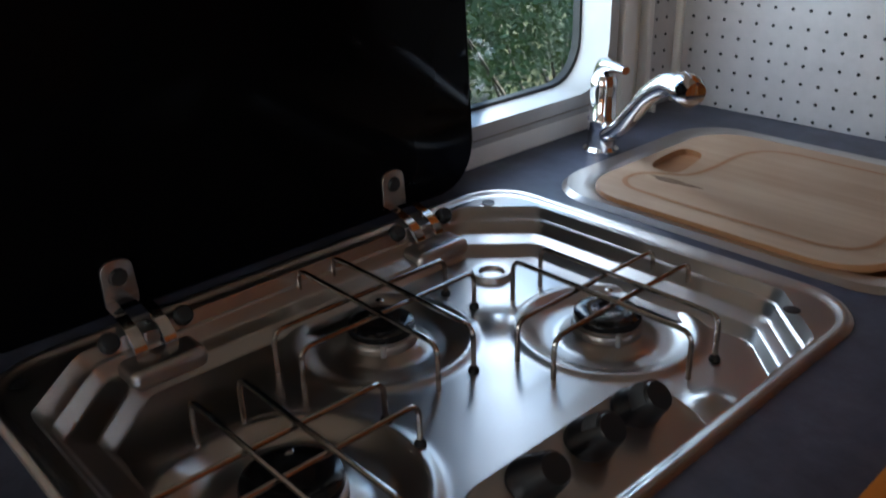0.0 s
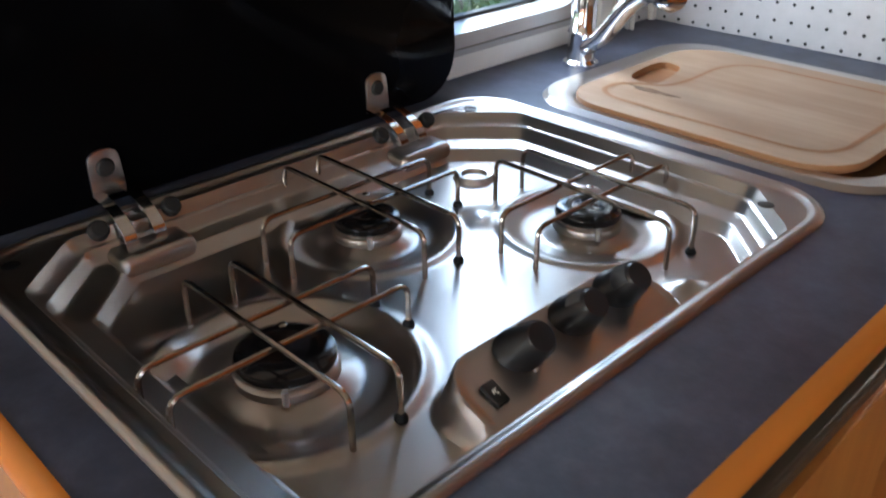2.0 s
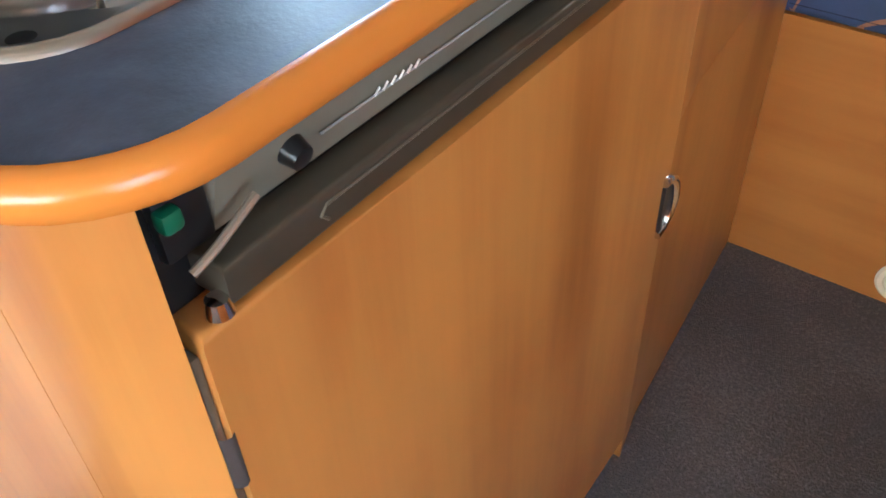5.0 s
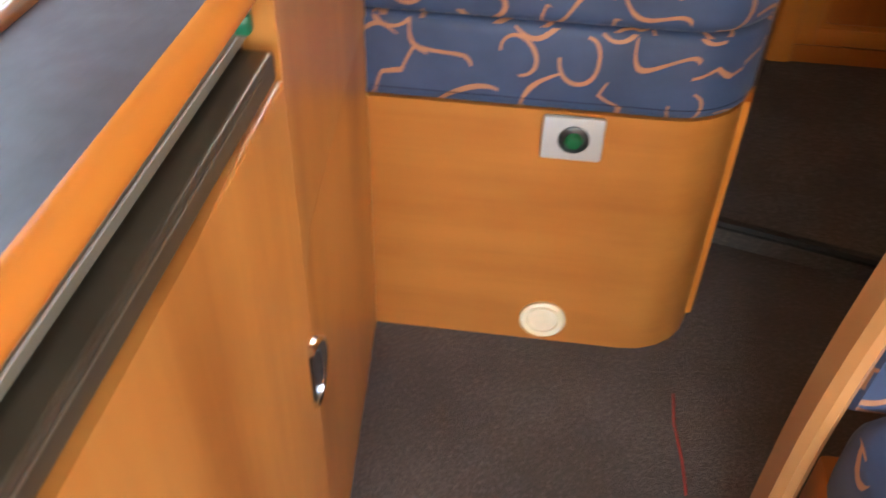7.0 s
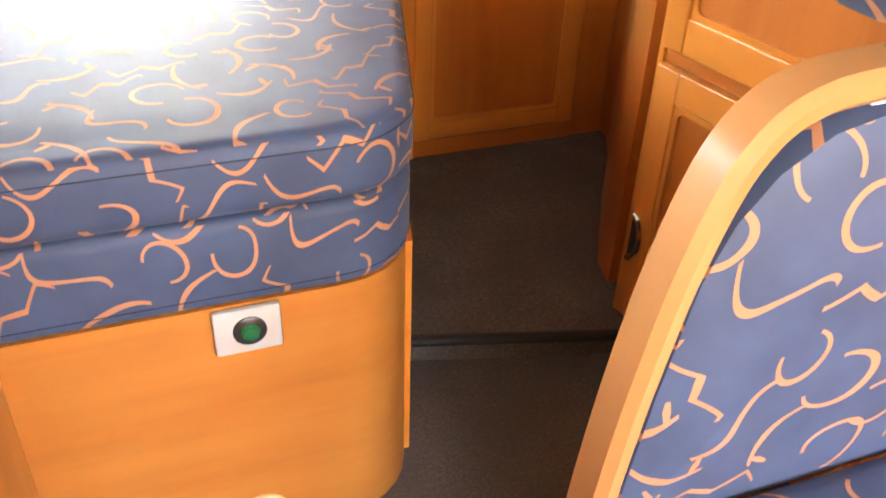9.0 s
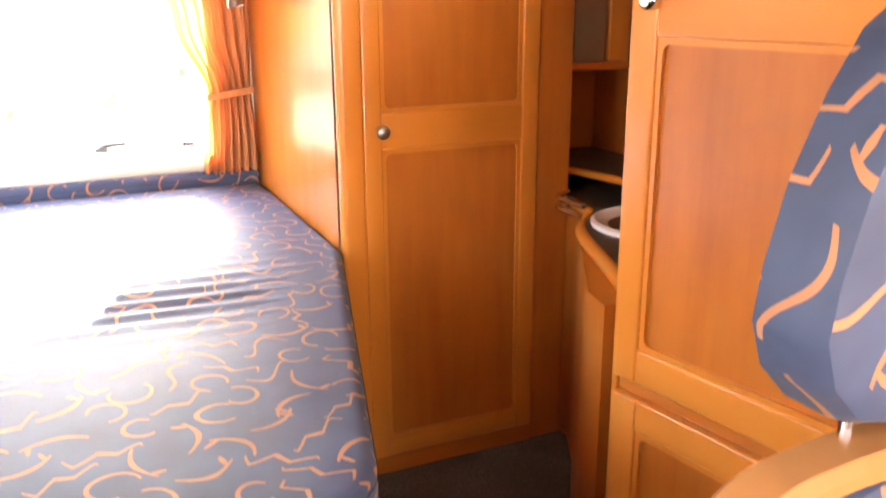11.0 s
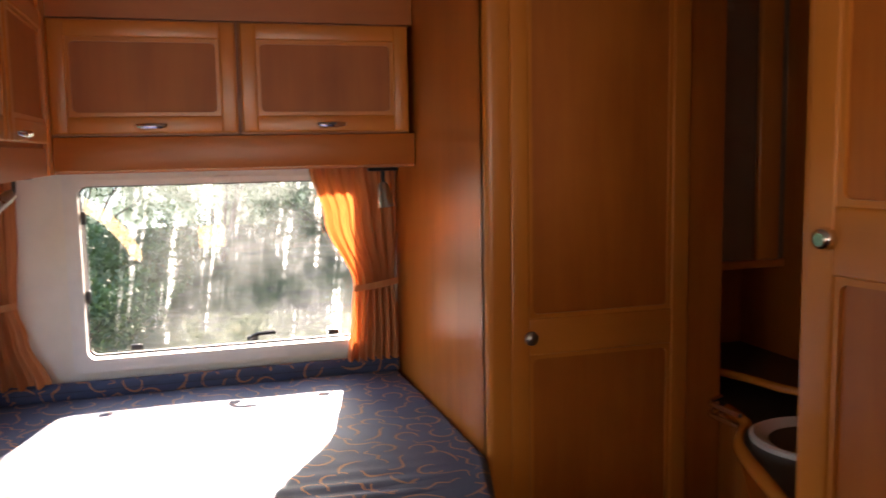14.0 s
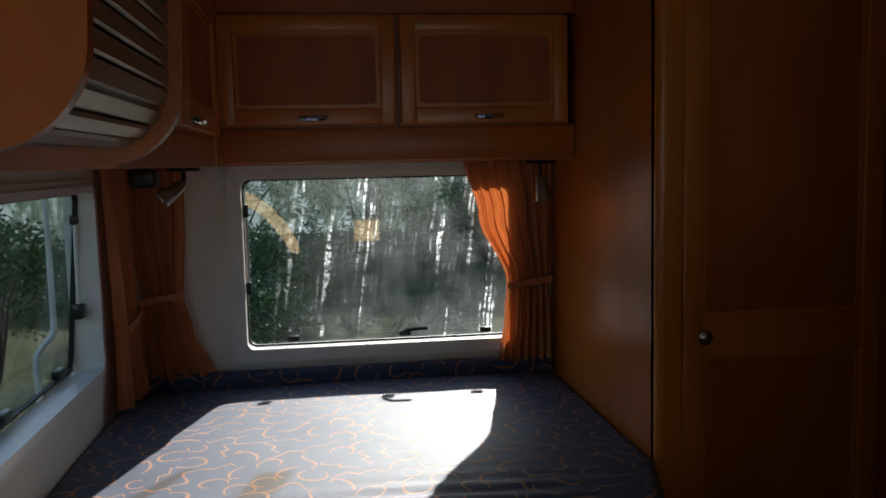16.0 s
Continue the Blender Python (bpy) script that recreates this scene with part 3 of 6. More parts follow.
def window(name, hole, to3d, lip, proud, pane, label, tilt=0.0, material=M_PLASTIC, radius=0.026, sunk=0.030):
    """A framed caravan window: outer frame, inner black seal, pane (hinged at its top)."""
    a0, a1, z0, z1 = hole
    w = thing(name, to3d((a0 + a1) / 2, z0, 0), label, "window", kind="structure")
    o = rounded(a0 - lip, a1 + lip, z0 - lip, z1 + lip, 0.03, 6)
    i = rounded(a0, a1, z0, z1, radius, 6)
    part("window_frame", ring_plate(bmesh.new(), o, i, lambda u, v, d: to3d(u, v, d - 0.02), proud + 0.02), material, w)
    o2 = rounded(a0 - 0.018, a1 + 0.018, z0 - 0.018, z1 + 0.018, radius + 0.008, 6)
    part("inner_frame", ring_plate(bmesh.new(), o2, i, lambda u, v, d: to3d(u, v, proud + d), 0.010), material, w)
    i2 = rounded(a0 + 0.005, a1 - 0.005, z0 + 0.005, z1 - 0.005, radius - 0.002, 6)

    def swung(u, v, d):
        h = z1 - v
        p = to3d(u, v, -sunk - math.sin(tilt) * h + d)
        return (p[0], p[1], z1 - math.cos(tilt) * h)

    part("seal", ring_plate(bmesh.new(), i, i2, swung, 0.012), M_RUBBER, w, "black rubber seal")
    p = part("pane", plate(bmesh.new(), i, swung, 0.004), pane, w, "clear acrylic pane", smooth=False)
    p.visible_shadow = False
    return w


win1 = window("window_1", KWIN, to_side, 0.032, 0.022, M_PANE, "framed kitchen window onto green trees", material=M_GREYPL, radius=0.060)
win2 = window("window_2", SWIN, to_bedside, 0.034, 0.010, M_PANE, "white framed window propped open beside the bed", radians(5))
win3 = window("window_3", RWIN, to_rear, 0.042, 0.022, M_PANE_REAR, "white framed rear window with streaked pane")
# latches and stays
for x, big in ((0.525, 0), (0.875, 1), (1.135, 0)):
    b = bmesh.new()
    box(b, x - 0.018, x + 0.018, YR - 0.012, YR - 0.002, 0.838, 0.856, 0.004)
    if big:
        tube(b, bend([(x - 0.015, YR - 0.02, 0.848), (x + 0.01, YR - 0.026, 0.862), (x + 0.07, YR - 0.024, 0.864)], 0.02), 0.006, 8)
    part("latch", b, M_BLACK, win3, "black turning latch")
for z in (1.25, 1.01):
    part("catch", bx(0.387, 0.403, YR - 0.010, YR + 0.01, z - 0.02, z + 0.02, bevel=0.004), M_BLACK, win3)
part("stay", tube(bmesh.new(), [(0.395, YR - 0.004, 1.25), (0.395, YR - 0.004, 1.01)], 0.005), M_GREYPL, win3)
part("blind_clip", bx(0.775, 0.825, YR - 0.04, YR - 0.02, 1.348, 1.368, bevel=0.003), M_PLASTIC, win3)
# yellowed tape left on the rear pane
arc = [(0.394, 1.312), (0.415, 1.300), (0.462, 1.268), (0.516, 1.208), (0.552, 1.140), (0.552, 1.110), (0.530, 1.112), (0.495, 1.170), (0.450, 1.226), (0.410, 1.258), (0.394, 1.262)]
part("tape", plate(bmesh.new(), arc, lambda u, v, w: to_rear(u, v, -0.0255 + w), 0.0006), M_TAPE, win3, "yellowed strip of tape", smooth=False)
for x0, x1 in ((0.725, 0.790), (0.793, 0.803)):
    part("tape", plate(bmesh.new(), [(x0, 1.142), (x1, 1.144), (x1, 1.212), (x0, 1.208)], lambda u, v, w: to_rear(u, v, -0.0255 + w), 0.0006), M_TAPE, win3, "yellowed strip of tape", smooth=False)
for y in (2.797, 1.825):
    part("stay", tube(bmesh.new(), [(0.006, y, 1.250), (0.004, y - 0.004, 1.045)], 0.0055), M_PLASTIC, win2, "pale telescopic stay")
    part("stay_joint", bx(-0.012, 0.016, y - 0.018, y + 0.016, 1.006, 1.046, bevel=0.006), M_BLACK, win2)
    part("stay_joint", bx(-0.006, 0.014, y - 0.010, y + 0.012, 1.248, 1.272, bevel=0.005), M_BLACK, win2)
for y in (2.70, 2.33, 2.0):
    part("latch", bx(-0.040, -0.018, y - 0.028, y + 0.028, 0.876, 0.900, bevel=0.006), M_BLACK, win2)
part("grab_bar", tube(bmesh.new(), bend([(-0.085, 2.872, 1.36), (-0.085, 2.876, 0.957), (-0.085, 2.715, 0.930), (-0.085, 2.728, 0.80)], 0.03), 0.008), M_PLASTIC, win2, "white bent bar outside")

# outside


def ground_height(x, y):
    """Level by the van, then a bank behind it."""
    r = math.hypot(x - 1, y - 1)
    rough = 0.25 * noise.noise(Vector((x * 0.35, y * 0.35, 0))) * min(1, max(0, (r - 3) / 4))
    return -0.75 + min(max(0.0, r - 3.2) * 0.075, 0.35) + min(max(0.0, y - 5.0) * 0.10, 0.5) + rough


b = bmesh.new()
NG = 90
gv = [[b.verts.new((-40 + 80 * i / NG, -40 + 80 * j / NG, ground_height(-40 + 80 * i / NG, -40 + 80 * j / NG))) for i in range(NG + 1)] for j in range(NG + 1)]
for j in range(NG):
    for i in range(NG):
        b.faces.new((gv[j][i], gv[j][i + 1], gv[j + 1][i + 1], gv[j + 1][i]))
solo("ground", b, M_GROUND, "mossy leaf-strewn ground outside", kind="structure")
# backdrop ring whose own glow replaces daylight on the wood
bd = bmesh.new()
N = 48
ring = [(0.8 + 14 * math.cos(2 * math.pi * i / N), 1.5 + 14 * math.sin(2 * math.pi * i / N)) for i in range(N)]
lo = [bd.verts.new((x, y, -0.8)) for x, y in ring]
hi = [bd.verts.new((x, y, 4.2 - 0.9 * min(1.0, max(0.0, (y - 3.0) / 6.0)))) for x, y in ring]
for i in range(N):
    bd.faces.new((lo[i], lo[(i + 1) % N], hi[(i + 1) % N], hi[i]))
backdrop = solo("backdrop", bd, M_FOREST_GLOW, "self-lit backdrop of a distant green wood", kind="structure", smooth=False)



def bush(at, size, leaves, seed):
    """A low shrub: bare stems and several lobes of small leaves."""
    rnd = random.Random(seed)
    t = thing("bush", at, "dark green leafy bush on the ground outside", "bush", "bushes behind the rear window")
    b = bmesh.new()
    lobes = []
    for k in range(7):
        a = rnd.uniform(0, 6.28)
        tip = Vector((math.cos(a) * size * rnd.uniform(0.2, 0.8), math.sin(a) * size * rnd.uniform(0.2, 0.8), size * rnd.uniform(0.45, 1.0)))
        lobes.append((tip, size * rnd.uniform(0.22, 0.42)))
        tube(b, [Vector(at), Vector(at) + tip * 0.5 + Vector((0, 0, size * 0.1)), Vector(at) + tip], [0.02, 0.012, 0.005], 5)
    part("stem", b, M_STEM, t)
    vs, fs = [], []
    for k in range(leaves):
        c, r = rnd.choice(lobes)
        d = Vector((rnd.gauss(0, 1), rnd.gauss(0, 1), rnd.gauss(0, 0.8))).normalized() * r * rnd.uniform(0.55, 1.1)
        p = Vector(at) + c + d
        u = Vector((rnd.gauss(0, 1), rnd.gauss(0, 1), rnd.gauss(0, 1))).normalized()
        w = u.orthogonal().normalized()
        s = rnd.uniform(0.014, 0.034)
        i = len(vs)
        vs += [p - u * s, p + w * s * 0.45, p + u * s, p - w * s * 0.45]
        fs.append((i, i + 1, i + 2, i + 3))
    me = bpy.data.meshes.new("foliage")
    me.from_pydata(vs, [], fs)
    me.materials.append(M_LEAF)
    f = new("foliage", me)
    f.parent = t
    f.matrix_parent_inverse = Matrix.Translation(-Vector(at))
    tagged(f, kind="stuff")
    return t


for x, y, size, leaves, seed in ((-0.30, 7.2, 0.75, 6000, 3), (0.35, 9.0, 0.7, 5000, 5), (-1.9, 7.4, 1.2, 5000, 8), (-1.0, 9.4, 1.0, 5000, 21), (1.1, 11.2, 1.5, 5000, 31), (2.6, 10.6, 1.2, 4000, 33), (-0.6, 11.6, 1.6, 5000, 35), (-2.4, 3.7, 1.5, 14000, 11), (-3.6, 5.2, 1.6, 8000, 12)):
    bush((x, y, ground_height(x, y) - 0.04), size, leaves, seed)

# ---- partition and wardrobe ----
XP, YP = 1.354, 2.323


def to_wardrobe(u, v, w):
    return (u, YP - w, v)


def framed_door(name, parent, u0, u1, v0, v1, to3d, mat_v, mat_u, panels, stile=0.05, depth=0.020, face=None):
    """A door of two stiles, rails and sunk panels; panels are (v0, v1)."""
    d = part(name, plate(bmesh.new(), [(u0 + 0.004, v0 + 0.004), (u1 - 0.004, v0 + 0.004), (u1 - 0.004, v1 - 0.004), (u0 + 0.004, v1 - 0.004)], to3d, depth * 0.45), face or mat_v, parent)
    # frame face with holes for the panels
    for a, b in ((u0, u0 + stile), (u1 - stile, u1)):
        part("stile", plate(bmesh.new(), [(a, v0), (b, v0), (b, v1), (a, v1)], to3d, depth, 0.006, 3), mat_v, d)
    edges = [v0] + [q for p in panels for q in p] + [v1]
    for a, b in zip(edges[::2], edges[1::2]):
        part("rail", plate(bmesh.new(), [(u0 + stile - 0.004, a), (u1 - stile + 0.004, a), (u1 - stile + 0.004, b), (u0 + stile - 0.004, b)], to3d, depth - 0.0025, 0.006, 3), mat_u, d)
    for a, b in panels:
        o = rounded(u0 + stile - 0.003, u1 - stile + 0.003, a - 0.003, b + 0.003, 0.012, 3)
        i = rounded(u0 + stile + 0.010, u1 - stile - 0.010, a + 0.010, b - 0.010, 0.014, 3)
        part("bead", ring_plate(bmesh.new(), o, i, to3d, depth - 0.006), mat_v, d)
    return d


wardrobe = thing("wardrobe", (1.6, 2.6, 0.068), "tall beech wardrobe with a two-panel door", "wardrobe")
part("side_panel", bx(XP, XP + 0.022, YP, YR, 0.0, ZC), M_GLOSS_V, wardrobe, "glossy beech side panel by the bed")
b = bmesh.new()
prism(b, rounded(XP, 1.414, YP - 0.020, YP + 0.02, (0.016, 0.004, 0.004, 0.004), 5), 0.05, ZC)
part("corner_post", b, M_FRAME_V, wardrobe)
part("body", bx(XP + 0.024, 1.893, YP + 0.002, YR - 0.002, 0.06, ZC), M_WOOD_V, wardrobe)
part("plinth", bx(XP + 0.004, 1.894, YP - 0.012, YP, 0.06, 0.112), M_WOOD_X, wardrobe)
wd = framed_door("door", wardrobe, 1.414, 1.892, 0.115, 1.95, to_wardrobe, M_FRAME_V, M_FRAME_X, [(0.165, 0.940), (1.030, 1.9)], 0.048, 0.020, M_WOOD_V)
part("knob", lathe(bmesh.new(), [(0.0, 0.030), (0.010, 0.029), (0.016, 0.024), (0.017, 0.018), (0.010, 0.010), (0.008, 0.0)], (1.457, YP - 0.02, 0.988), 20, (0, -1, 0)), M_SATIN, wd, "round satin metal knob")
part("side_panel", bx(1.896, 1.998, YP - 0.008, YP + 0.160, 0.060, ZC, bevel=0.003), M_WOOD_V, wardrobe, "plain beech panel beside the door")

# ---- rear lockers ----
YL, ZL, ZT, XL = 2.934, 1.488, 1.797, 0.352


def to_locker(u, v, w):
    return (u, YL - w, v)


def to_sidelocker(u, v, w):
    return (XL + w, u, v)


def handle(parent, c, along, out):
    """A small oval pull."""
    a, o = Vector(along), Vector(out)
    b = bmesh.new()
    pts = [Vector(c) + a * (0.042 * math.cos(math.pi * i / 10)) + o * (0.016 * math.sin(math.pi * i / 10)) for i in range(11)]
    tube(b, pts, [0.004 + 0.005 * math.sin(math.pi * i / 10) for i in range(11)], 8)
    return part("handle", b, M_CHROME, parent, "satin metal bow handle")


lockers = []
for x0, x1 in ((XL + 0.010, 0.843), (0.855, 1.334)):
    k = thing("overhead_locker", ((x0 + x1) / 2, YL, ZL), "beech overhead locker with sunk-panel flap above the rear window", "cabinet", "rear overhead lockers")
    part("body", bx(x0 - 0.005, x1 + 0.004, YL + 0.001, YR - 0.001, ZL, ZT), M_WOOD_X, k)
    d = framed_door("flap", k, x0, x1, ZL + 0.004, ZT - 0.004, to_locker, M_FRAME_V, M_FRAME_X, [(ZL + 0.052, ZT - 0.05)], 0.044, 0.020, M_PANEL)
    handle(d, ((x0 + x1) / 2 + 0.01, YL - 0.02, ZL + 0.027), (1, 0, 0), (0, -1, -0.15))
    lockers.append(k)
solo("trim_locker_fascia", plate(bmesh.new(), [(XL, 1.394), (XP - 0.002, 1.394), (XP - 0.002, ZL - 0.002), (XL, ZL - 0.002)], to_locker, 0.016, 0.005), M_WOOD_X, "beech fascia under the lockers", kind="structure")
solo("trim_locker_floor", bx(XL, XP - 0.002, YL, YR - 0.001, 1.387, 1.399), M_WOOD_X, "underside of the lockers", kind="structure")
solo("trim_frieze", bx(WL, XP - 0.002, YL - 0.005, YR - 0.001, ZT + 0.002, ZC), M_WOOD_X, "beech frieze above the lockers", kind="structure")
# side lockers over the bed window
for y0, y1 in ((1.76, 2.29), (2.30, 2.83)):
    k = thing("overhead_locker", (XL, (y0 + y1) / 2, ZL), "beech overhead locker above the side window", "cabinet", "side overhead lockers")
    part("body", bx(WL, XL - 0.001, y0 - 0.004, y1 + 0.004, ZL - 0.03, ZT), M_WOOD_Y, k)
    d = framed_door("flap", k, y0, y1, ZL - 0.02, ZT - 0.004, to_sidelocker, M_FRAME_V, M_FRAME_Y, [(ZL + 0.03, ZT - 0.05)], 0.044, 0.020, M_PANEL)
    handle(d, (XL + 0.02, y1 - 0.43, ZL - 0.002), (0, 1, 0), (1, 0, -0.15))
solo("trim_locker_corner", bx(WL, XL + 0.010, 2.836, YR - 0.001, 1.387, ZC), M_FRAME_V, "beech corner post between the lockers", kind="structure")
solo("trim_side_fascia", bx(WL, XL + 0.004, 1.745, 2.836, 1.387, ZL - 0.032), M_WOOD_Y, "beech fascia under the side lockers", kind="structure")
solo("trim_side_frieze", bx(WL, XL, 1.76, 2.836, ZT + 0.002, ZC), M_WOOD_Y, "beech frieze above the side lockers", kind="structure")

# ---- curved cabinet with slatted shutter ----


def curve_profile(grow):
    """Cross-section (x, z) of the curved cabinet, bottom to top."""
    pts = []
    for i in range(13):
        a = radians(-90 + 82 * i / 12)
        pts.append((0.345 + (0.098 + grow) * math.cos(a), 1.502 + (0.100 + grow) * math.sin(a)))
    top = 0.450 + grow
    pts += [(top - 0.003, 1.58), (top, 1.68), (top - 0.002, 1.82), (top - 0.010, ZC)]
    return pts


cab = thing("shutter_cabinet", (0.2, 1.50, 1.40), "dark curved cabinet with a slatted roller shutter", "cabinet")
for y0, y1, g in ((1.285, 1.305, 0.0), (1.715, 1.742, 0.010)):
    pr = [(WL, 1.502 - 0.10 - g)] + curve_profile(g) + [(WL, ZC)]
    part("cheek", plate(bmesh.new(), pr, lambda u, v, w: (u, y0 + w, v), y1 - y0, 0.003), M_WOOD_V, cab, "beech cheek")
pr = curve_profile(-0.012)
L = [0.0]
for p, q in zip(pr, pr[1:]):
    L.append(L[-1] + math.dist(p, q))
k = 0
s = 0.02
while s < L[-1] - 0.03:
    def at(d):
        for i in range(len(L) - 1):
            if L[i + 1] >= d:
                t = (d - L[i]) / (L[i + 1] - L[i])
                return Vector((pr[i][0] + t * (pr[i + 1][0] - pr[i][0]), 0, pr[i][1] + t * (pr[i + 1][1] - pr[i][1])))
        return Vector((pr[-1][0], 0, pr[-1][1]))
    a, c = at(s), at(s + 0.024)
    t = (c - a).normalized()
    nrm = Vector((t.z, 0, -t.x))
    b = bmesh.new()
    q0 = [a, a + nrm * 0.004 + t * 0.003, c + nrm * 0.004 - t * 0.003, c]
    f0 = [b.verts.new((p.x, 1.306, p.z)) for p in q0]
    f1 = [b.verts.new((p.x, 1.714, p.z)) for p in q0]
    b.faces.new(f0[::-1])
    b.faces.new(f1)
    for i in range(4):
        b.faces.new((f0[i], f0[(i + 1) % 4], f1[(i + 1) % 4], f1[i]))
    part("slat", b, M_SLAT, cab, smooth=False)
    s += 0.027
# black solid that fills the cabinet behind the slats
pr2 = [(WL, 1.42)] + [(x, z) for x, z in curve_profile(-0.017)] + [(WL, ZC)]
part("black_core", plate(bmesh.new(), pr2, lambda u, v, w: (u, 1.307 + w, v), 0.406), M_BLACK, cab)

# ---- bed ----
BED = [(WB + 0.003, 1.262), (0.960, 1.262)] + [(0.960 + 0.125 * math.sin(radians(a)), 1.387 - 0.125 * math.cos(radians(a))) for a in (15, 30, 45, 60, 75)] + [(XP - 0.004, YP - 0.02), (XP - 0.004, YR - 0.003), (WB + 0.003, YR - 0.003)]


def grown(pts, d):
    """Pushes the free sides of the bed's outline outwards."""
    out = []
    for x, y in pts:
        if y < 1.3:
            y -= d
        elif y < 2.2:
            x += d * 0.9
            y -= d * 0.4
        out.append((x, y))
    return out


bed_base = thing("bed_base", (0.8, 1.9, 0.0), "beech bed base with rounded corner", "bed base")
part("body", prism(bmesh.new(), [(0.30, 1.262)] + BED[1:-1] + [(0.30, YR - 0.003)], 0.0, 0.474), M_FRONT_X, bed_base)
part("edge_strip", prism(bmesh.new(), [(1.074, 1.340), (1.086, 1.342), (1.098, 1.39), (1.082, 1.39)], 0.03, 0.472), M_FRAME_V, bed_base)
sock = thing("socket", (0.824, 1.26, 0.436), "grey plastic socket plate with a green centre", "socket")
part("plate", bx(0.824 - 0.046, 0.824 + 0.046, 1.250, 1.2615, 0.436 - 0.038, 0.436 + 0.036, bevel=0.005), M_GREYPL, sock)
part("surround", lathe(bmesh.new(), [(0.0, 0.004), (0.020, 0.004), (0.023, 0.002), (0.023, 0.0)], (0.826, 1.250, 0.436), 24, (0, -1, 0)), M_BLACK, sock)
part("centre", lathe(bmesh.new(), [(0.0, 0.010), (0.010, 0.008), (0.014, 0.003), (0.014, 0.0)], (0.826, 1.247, 0.436), 20, (0, -1, 0)), plain("green_plastic", (0.008, 0.085, 0.032), 0.25), sock, "green plastic centre")
vent = thing("air_outlet", (0.814, 1.26, 0.052), "round cream warm-air outlet in the bed base", "vent")
part("ring", lathe(bmesh.new(), [(0.040, 0.0), (0.041, 0.006), (0.036, 0.010), (0.028, 0.008), (0.026, 0.0)], (0.816, 1.262, 0.054), 28, (0, -1, 0)), plain("cream_plastic", (0.72, 0.62, 0.42), 0.4), vent)
part("flap", lathe(bmesh.new(), [(0.0, 0.004), (0.020, 0.006), (0.026, 0.003), (0.026, 0.0)], (0.816, 1.262, 0.054), 28, (0, -1, 0.2)), plain("cream_plastic_flap", (0.66, 0.56, 0.38), 0.4), vent)


def cushion(name, pts, z0, z1, puff, label, seed, wrinkles=False):
    """A soft upholstered slab: rounded rims, slightly domed and uneven."""
    b = bmesh.new()
    prism(b, pts, z0, z1)
    b.faces.ensure_lookup_table()
    caps = [f for f in b.faces if abs(f.normal.z) > 0.9] if b.normal_update() is None else []
    es = {e for f in caps for e in f.edges}
    bmesh.ops.bevel(b, geom=list(es), offset=puff, segments=4, affect="EDGES", profile=0.6)
    bmesh.ops.triangulate(b, faces=[f for f in b.faces if len(f.verts) > 4])
    return b


b = cushion("lower", grown(BED, 0.004), 0.475, 0.608, 0.020, "", 1)
cloth_coords(b, 0.0, (0.03, 0.02))
lower = solo("mattress", b, M_FABRIC, "lower blue mattress with orange squiggles on the bed base", "mattress", "mattress layers")

# upper mattress: fine grid on top so that it can crease
b = cushion("upper", grown(BED, 0.008), 0.608, 0.712, 0.028, "", 2)
cloth_coords(b, 0.0, (0.11, 0.31))
upper = solo("mattress", b, M_FABRIC, "upper blue mattress with orange squiggles and creases", "mattress", "mattress layers")
b = bmesh.new()
GX, GY = 90, 130
grid = []
for j in range(GY + 1):
    y = 1.285 + (3.185 - 1.285) * j / GY
    row = []
    for i in range(GX + 1):
        t = i / GX
        side = 1.055 + (y - 1.36) * (1.318 - 1.055) / (2.30 - 1.36) if y > 1.36 else 1.055 - (1.36 - y) * 0.8
        side = min(side, 1.322)
        x = 0.06 + t * (side - 0.06)
        edge = min(1.0, min(t, 1 - t) * 14, (j + 0.2) / 5, (GY - j + 0.2) / 5)
        h = 0.7105 + 0.008 * math.sin(math.pi * t) * edge
        h += 0.0022 * noise.noise(Vector((x * 4, y * 4, 1.0)))
        fold = math.exp(-((y - 2.08 - 0.10 * (x - 0.8)) / 0.17) ** 2) * math.exp(-((x - 0.88) / 0.34) ** 2)
        h += fold * 0.0055 * math.sin((y + 0.05 * x) * 95 + 2.2 * noise.noise(Vector((x * 3, y * 2, 4)))) * edge
        row.append(b.verts.new((x, y, h)))
    grid.append(row)
for j in range(GY):
    for i in range(GX):
        b.faces.new((grid[j][i], grid[j][i + 1], grid[j + 1][i + 1], grid[j + 1][i]))
cloth_coords(b, 0.0, (0.11, 0.31))
part("creased_cover", b, M_FABRIC, upper, "creased top of the cover")
line = [(x, y, 0.690) for x, y in grown(BED, 0.0085)[1:8]]
part("seam", tube(bmesh.new(), bend([(0.52, line[0][1], 0.690)] + line, 0.02), 0.0008, 6), M_SEAM, upper, "dark stitched seam")
b = bx(WB + 0.004, XP - 0.006, 3.140, YR - 0.024, 0.705, 0.762, bevel=0.018, seg=3)
cloth_coords(b, 0.0, (0.5, 0.1))
bolster = solo("bolster", b, M_FABRIC, "thin blue upholstered strip along the rear wall", "cushion")
part("seam", tube(bmesh.new(), [(WB + 0.03, 3.1397, 0.738), (XP - 0.03, 3.1397, 0.738)], 0.0008, 6), M_SEAM, bolster, "dark stitched seam")
line = [(x, y, 0.494) for x, y in grown(BED, 0.0045)[1:8]]
part("seam", tube(bmesh.new(), bend([(0.52, line[0][1], 0.494)] + line, 0.02), 0.0006, 6), M_SEAM, lower, "dark stitched seam")

